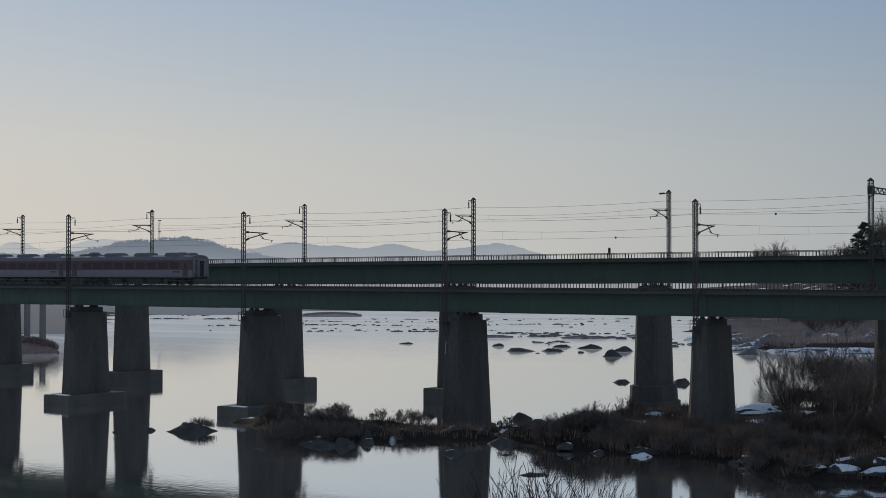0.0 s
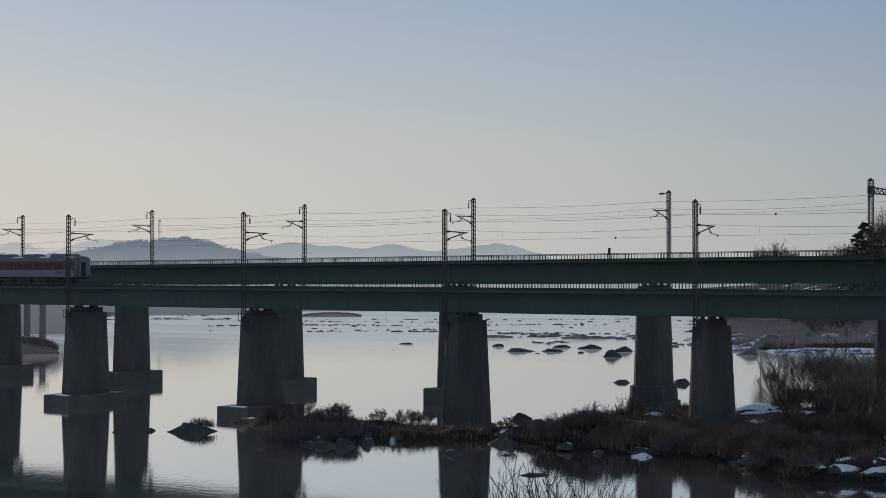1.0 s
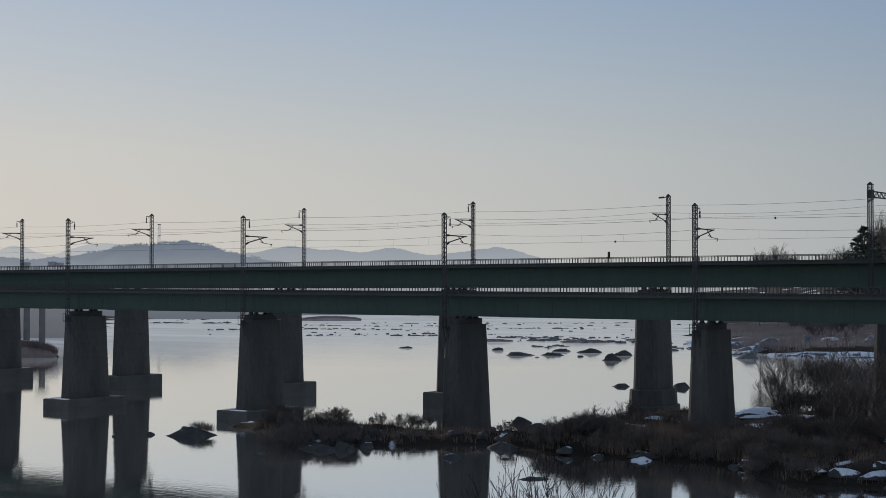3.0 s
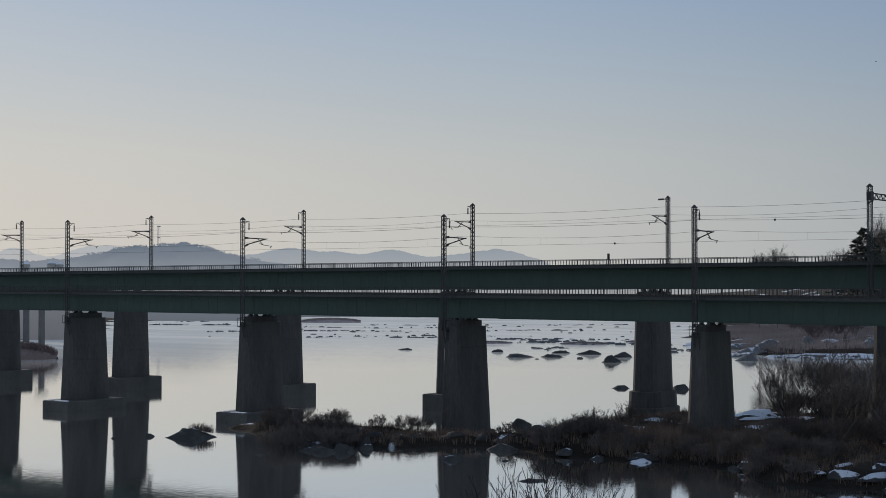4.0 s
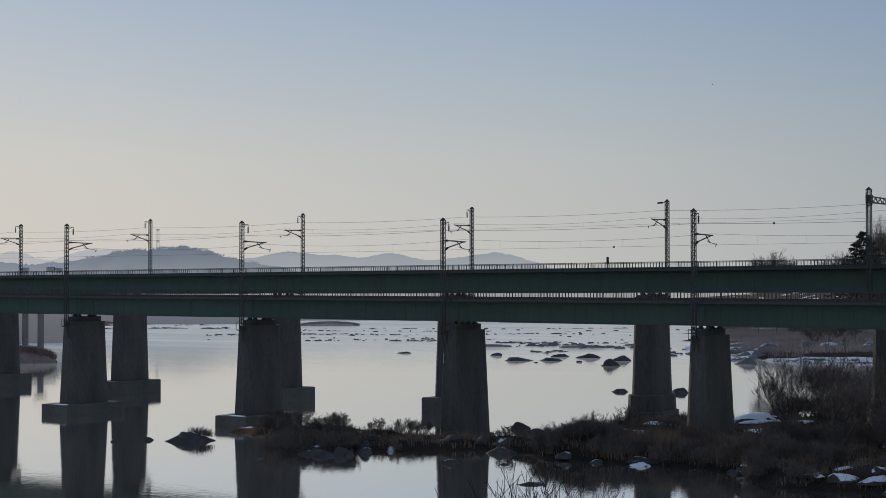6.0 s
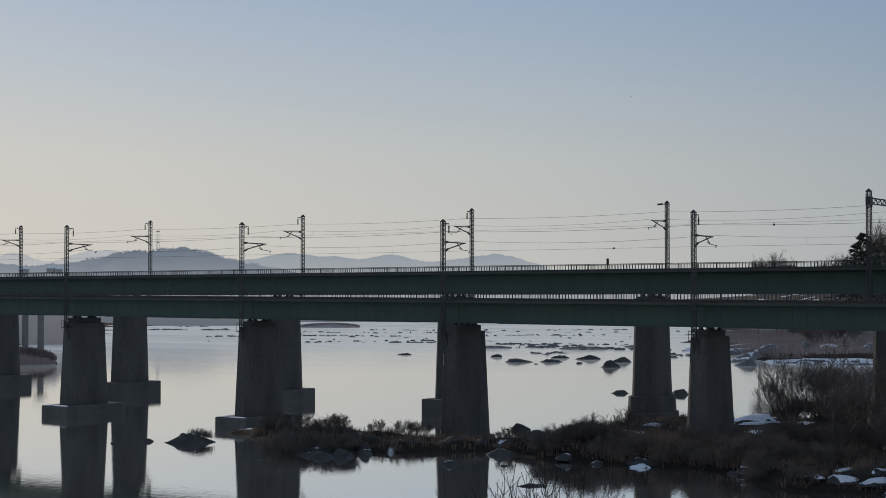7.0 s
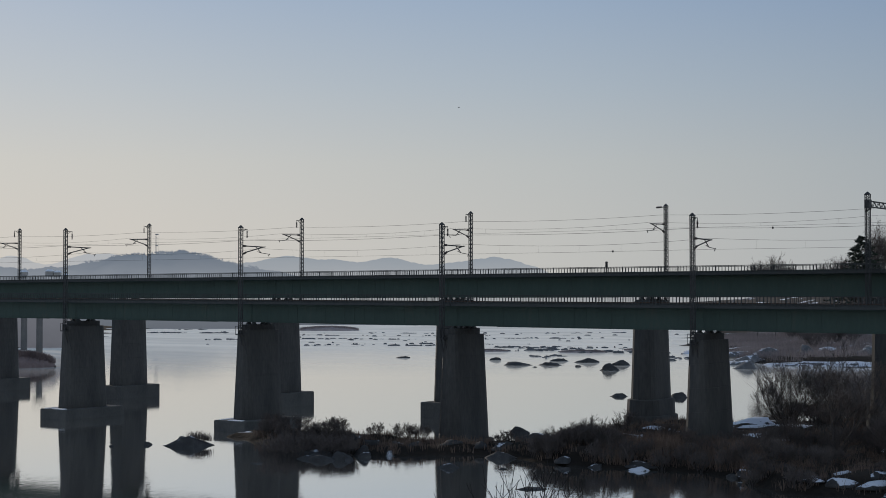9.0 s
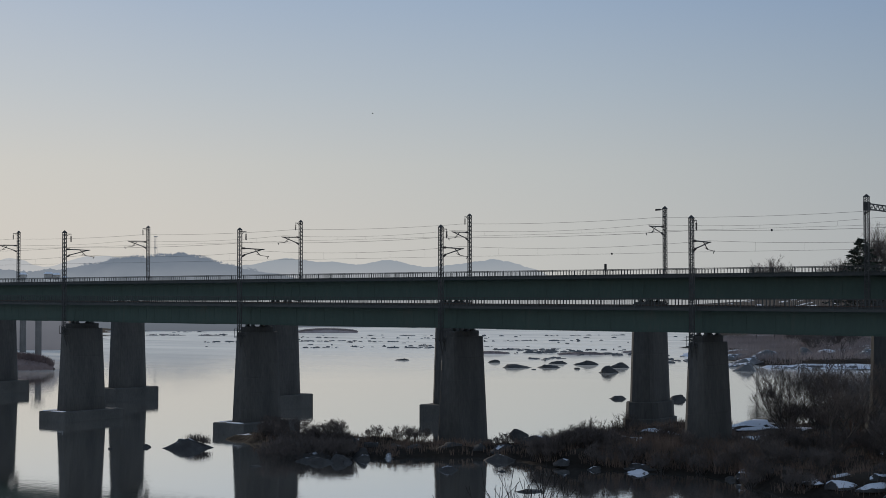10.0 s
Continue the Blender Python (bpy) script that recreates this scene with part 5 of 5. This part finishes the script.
def pine(x, y, height, seed):
    """A pine: trunk, tiers of boughs, and needle sprays."""
    rng = random.Random(seed)
    t = thing("pine_tree", "dark evergreen pine on the far bank", "tree", "pines", pose(x, y, ground_at(x, y) - 0.2))
    wood, leaf = Shape(), Shape()
    wood.tube([(0, 0, 0), (0.1, 0, height * 0.5), (0, 0.1, height)], [height * 0.016, height * 0.011, 0.03], 6)
    for i in range(95):
        z = height * rng.uniform(0.3, 0.99)
        a, ln = rng.uniform(0, 6.283), (height - z) * rng.uniform(0.25, 0.48) + 1.0
        tip = Vector((math.cos(a) * ln, math.sin(a) * ln, z + ln * rng.uniform(-0.05, 0.25)))
        wood.tube([(0, 0, z), tip], [0.06, 0.02], 4, False)
        for _ in range(26):
            k = rng.uniform(0.25, 1.05)
            p = Vector((0, 0, z)).lerp(tip, k) + Vector((rng.gauss(0, 0.28), rng.gauss(0, 0.28), rng.gauss(0.1, 0.2)))
            q = len(leaf.v)
            for _ in range(3):
                leaf.v.append(tuple(p + Vector((rng.gauss(0, 0.36), rng.gauss(0, 0.36), rng.gauss(0, 0.22)))))
            leaf.f.append((q, q + 1, q + 2))
    part("trunk", wood, BARK, t)
    part("needles", leaf, NEEDLES, t, "dark green needle sprays")
    return t


for side, deep, top, seed in ((130.2, 470, 35.4, 340), (128.6, 472, 32.6, 341), (133.0, 474, 34.2, 342)):
    x, y, _ = afar(side, deep)
    pine(x, y, top - ground_at(x, y) + 0.2, seed)


def skyline_tree(side, deep, top, wide, tall, seed):
    """A round-headed leafless tree whose crown shows over the bridge."""
    rng = random.Random(seed)
    x, y, _ = afar(side, deep)
    z = ground_at(x, y) - 0.2
    t = thing("bare_tree", "round-headed leafless tree rising behind the bridge", "tree", "skyline trees", pose(x, y, z))
    wood, twig = Shape(), Shape()
    fork = max(top - z - tall, 1.5)
    wood.tube([(0, 0, 0), (0.1, 0.05, fork * 0.6), (0, 0.1, fork + tall * 0.3)], [0.2, 0.16, 0.12], 6)

    def spray(p, q, r, level):
        mid = p.lerp(q, 0.5) + Vector((rng.gauss(0, 1), rng.gauss(0, 1), rng.gauss(0.4, 1))) * (q - p).length * 0.07
        (wood if level == 0 else twig).tube([p, mid, q], [r, r * 0.7, r * 0.4], 4 if level == 0 else 3, False)
        if level == 2:
            return
        ln = (q - p).length
        for _ in range(9 if level == 0 else 5):
            k = rng.uniform(0.35, 1.0)
            o = p.lerp(mid, k * 2) if k < 0.5 else mid.lerp(q, k * 2 - 1)
            d = ((q - p).normalized() * 0.8 + Vector((rng.gauss(0, 1), rng.gauss(0, 1), rng.gauss(0.3, 0.8))) * 0.55).normalized()
            spray(o, o + d * ln * rng.uniform(0.22, 0.42), max(r * 0.45, 0.028), level + 1)

    for _ in range(85):
        a, e, k = rng.uniform(0, 6.283), rng.uniform(0.0, 1.0), rng.uniform(0.62, 0.88)
        c = (1 - e * e) ** 0.5
        tip = Vector((math.cos(a) * c * wide * k, math.sin(a) * c * wide * k, fork + e * tall * k))
        spray(Vector((0, 0.05, fork * rng.uniform(0.8, 1.0) + tall * 0.2 * rng.random())), tip, 0.085, 0)
    part("trunk", wood, FARBARK, t)
    part("crown", twig, TWIG, t, "round crown of fine bare twigs")


for i, (side, deep, top, wide, tall) in enumerate(((110.0, 500, 30.6, 5.6, 9), (104.0, 500, 29.2, 4.2, 7), (115.2, 502, 28.0, 4.5, 7), (131.0, 500, 30.2, 5.0, 9), (126.6, 502, 28.4, 4.2, 7), (134.6, 499, 29.6, 4.6, 8),
                                                   (137.8, 480, 39.8, 5.8, 14), (142.5, 482, 39.4, 6.0, 14))):
    skyline_tree(side, deep, top, wide, tall, 350 + i)

# ---- dry grass over island and banks
rng = random.Random(41)
def scatter(n, x0, x1, y0, y1, over, seed):
    r = np.random.RandomState(seed)
    px, py = r.uniform(x0, x1, n), r.uniform(y0, y1, n)
    pz = ground_height(px, py)
    return [(float(x), float(y), float(z)) for x, y, z in zip(px, py, pz) if z > W + over]


pts = scatter(15000, -230, -60, 300, 520, 0.5, 45)
tuft_stuff("far_brush", [p for p in pts if p[0] + 0.44 * p[1] > -30 and p[1] * math.cos(HEAD) - p[0] * math.sin(HEAD) > 358], "grey-brown brush over the far bank", BRUSH, (0.4, 1.7), 16, 46, 0.03, 1.4)
pts = scatter(8000, -118, -38, 116, 185, 0.2, 41)
pts = [q for q in pts if not (33 < q[0] * math.cos(HEAD) + q[1] * math.sin(HEAD) < 45 and 166 < q[1] * math.cos(HEAD) - q[0] * math.sin(HEAD) < 184)]
tuft_stuff("dry_grass", pts, "dead reddish-brown grass over the banks", DRYGRASS, (0.2, 0.8), 12, 42, 0.02, 0.6)
pts = scatter(700, -73, -56, 126, 137, 0.3, 44)
tuft_stuff("reed_bed", pts, "rusty dry reeds round the pier foot", DRYGRASS, (0.8, 1.7), 14, 43, 0.02, 0.5)

# ---- small fixtures
s = thing("signal_post", "slim black signal post beside the upper track", "signal post", "", pose(-89.1, 158.6, F_DECK + f_dz(-89.1)))
part("post", Shape().tube([(0, 0, 0), (0, 0, 1.0)], 0.05, 8), BLACKPAINT, s)
part("head", Shape().loft([rect(0.18, 0.18, 0.75), rect(0.22, 0.22, 0.8), rect(0.22, 0.22, 1.45), rect(0.16, 0.16, 1.5)]), BLACKPAINT, s, "black signal head")
set_back(s)
for x, y, z in ((-77.5, N_Y, 22.02), (-58.6, 136.55, 23.92)):
    b = Shape()
    b.tube([(0, 0, -0.11), (0, 0, -0.08), (0, 0, 0), (0, 0, 0.08), (0, 0, 0.11)], [0.02, 0.08, 0.11, 0.08, 0.02], 10)
    solid("wire_ball", b, BLACKPAINT, "small black marker ball on a wire", "marker ball", "marker balls", pose(x, y, z))

# mast on the far hill
TOWERSTEEL = material("grey painted steel", two((0.25, 0.26, 0.28), (0.35, 0.36, 0.38)), 1, 0.6, 0, 0)
t = thing("radio_tower", "slender lattice radio tower on the hill", "radio tower", "", pose(*afar(-277.6, 1492, 56)))
tw = Shape()
for sx, sy in ((-1, -1), (1, -1), (1, 1), (-1, 1)):
    tw.tube([(sx * 1.1, sy * 1.1, 0), (sx * 0.7, sy * 0.7, 20)], 0.1, 4)
for i in range(8):
    for sx in (-1, 1):
        tw.tube([(-sx * 1.0, -0.9, i * 2.5), (sx * 0.9, -0.9, i * 2.5 + 2.5)], 0.06, 4)
part("tower", tw, TOWERSTEEL, t)
for z, r in ((8.5, 1.3), (19.5, 1.7)):
    part("platform", Shape().tube([(0, 0, z), (0, 0, z + 0.9)], r, 10), TOWERSTEEL, t, "antenna platform")

# roofs on the rise
for side, z, wd in ((-316.5, 34.0, 6), (-310, 33.2, 4.5), (-338, 33.4, 6), (-303.4, 31.0, 2.5)):
    hse = thing("house", "small house with a snowy roof on the rise", "house", "houses on the rise", pose(*afar(side, 1236, z), 0, 0, VIEW))
    part("wall", Shape().box(-wd / 2, wd / 2, -3, 3, -8, 1.8), BUILDING, hse)
    part("roof", Shape().loft([rect(wd + 1, 7.5, 1.8), rect(wd - 1.5, 0.4, 3.4)]), SNOW, hse, "snow-covered roof")

# piers of the next bridge
for x, y, wd in ((-326.0, 270.9, 1.2), (-361.3, 294.5, 1.3)):
    p = thing("distant_pier", "plain concrete pier of a distant bridge", "bridge pier", "piers of the distant bridge", pose(x, y, 0))
    part("shaft", Shape().loft([stadium(wd * 1.05, wd * 1.6, -1), stadium(wd, wd * 1.5, 12.5)]), CONCRETE_FAR, p)
    part("cap", Shape().loft([rect(wd * 1.4, wd * 2.2, 12.5), rect(wd * 2, wd * 3, 13.4)]), CONCRETE_FAR, p)

# a bird crossing the sky
bird = thing("bird", "small dark bird crossing the sky", "bird")
part("body", Shape().tube([(0.16, 0, 0), (0.06, 0, 0.01), (-0.1, 0, 0), (-0.2, 0, 0)], [0.01, 0.05, 0.045, 0.01], 6), BLACKPAINT, bird)
for sy in (-1, 1):
    wg = Shape()
    wg.loft([[(0.06, 0, 0), (-0.08, 0, 0), (-0.08, 0, 0.015), (0.06, 0, 0.015)], [(0.02, sy * 0.3, 0.1), (-0.05, sy * 0.3, 0.1), (-0.05, sy * 0.3, 0.108), (0.02, sy * 0.3, 0.108)]])
    part("wing", wg, BLACKPAINT, bird)


# ---------------------------------------------------------------- things that move
def motions():
    for i, c in enumerate(coaches):
        x0 = TRAIN_X - COACH_L * i
        walk(c, [(t, pose(x0 + TRAIN_V * t, N_Y, N_RAIL + n_dz(x0 + TRAIN_V * t), 0, TIP, 0)) for t in (0.0, 2.5, 5.0, 7.5, 10.0)])
    walk(bird, [(0.0, pose(-51.3, 332.1, 66.1, 0, 0, 215)), (5.5, pose(-124.4, 279.8, 59.2, 0, 0, 215)), (7.5, pose(-150.7, 261.0, 55.3, 0, 0, 215)),
                (9.0, pose(-171.5, 246.2, 54.4, 0, 0, 215)), (10.0, pose(-185.2, 236.4, 53.7, 0, 0, 215))])


motions()
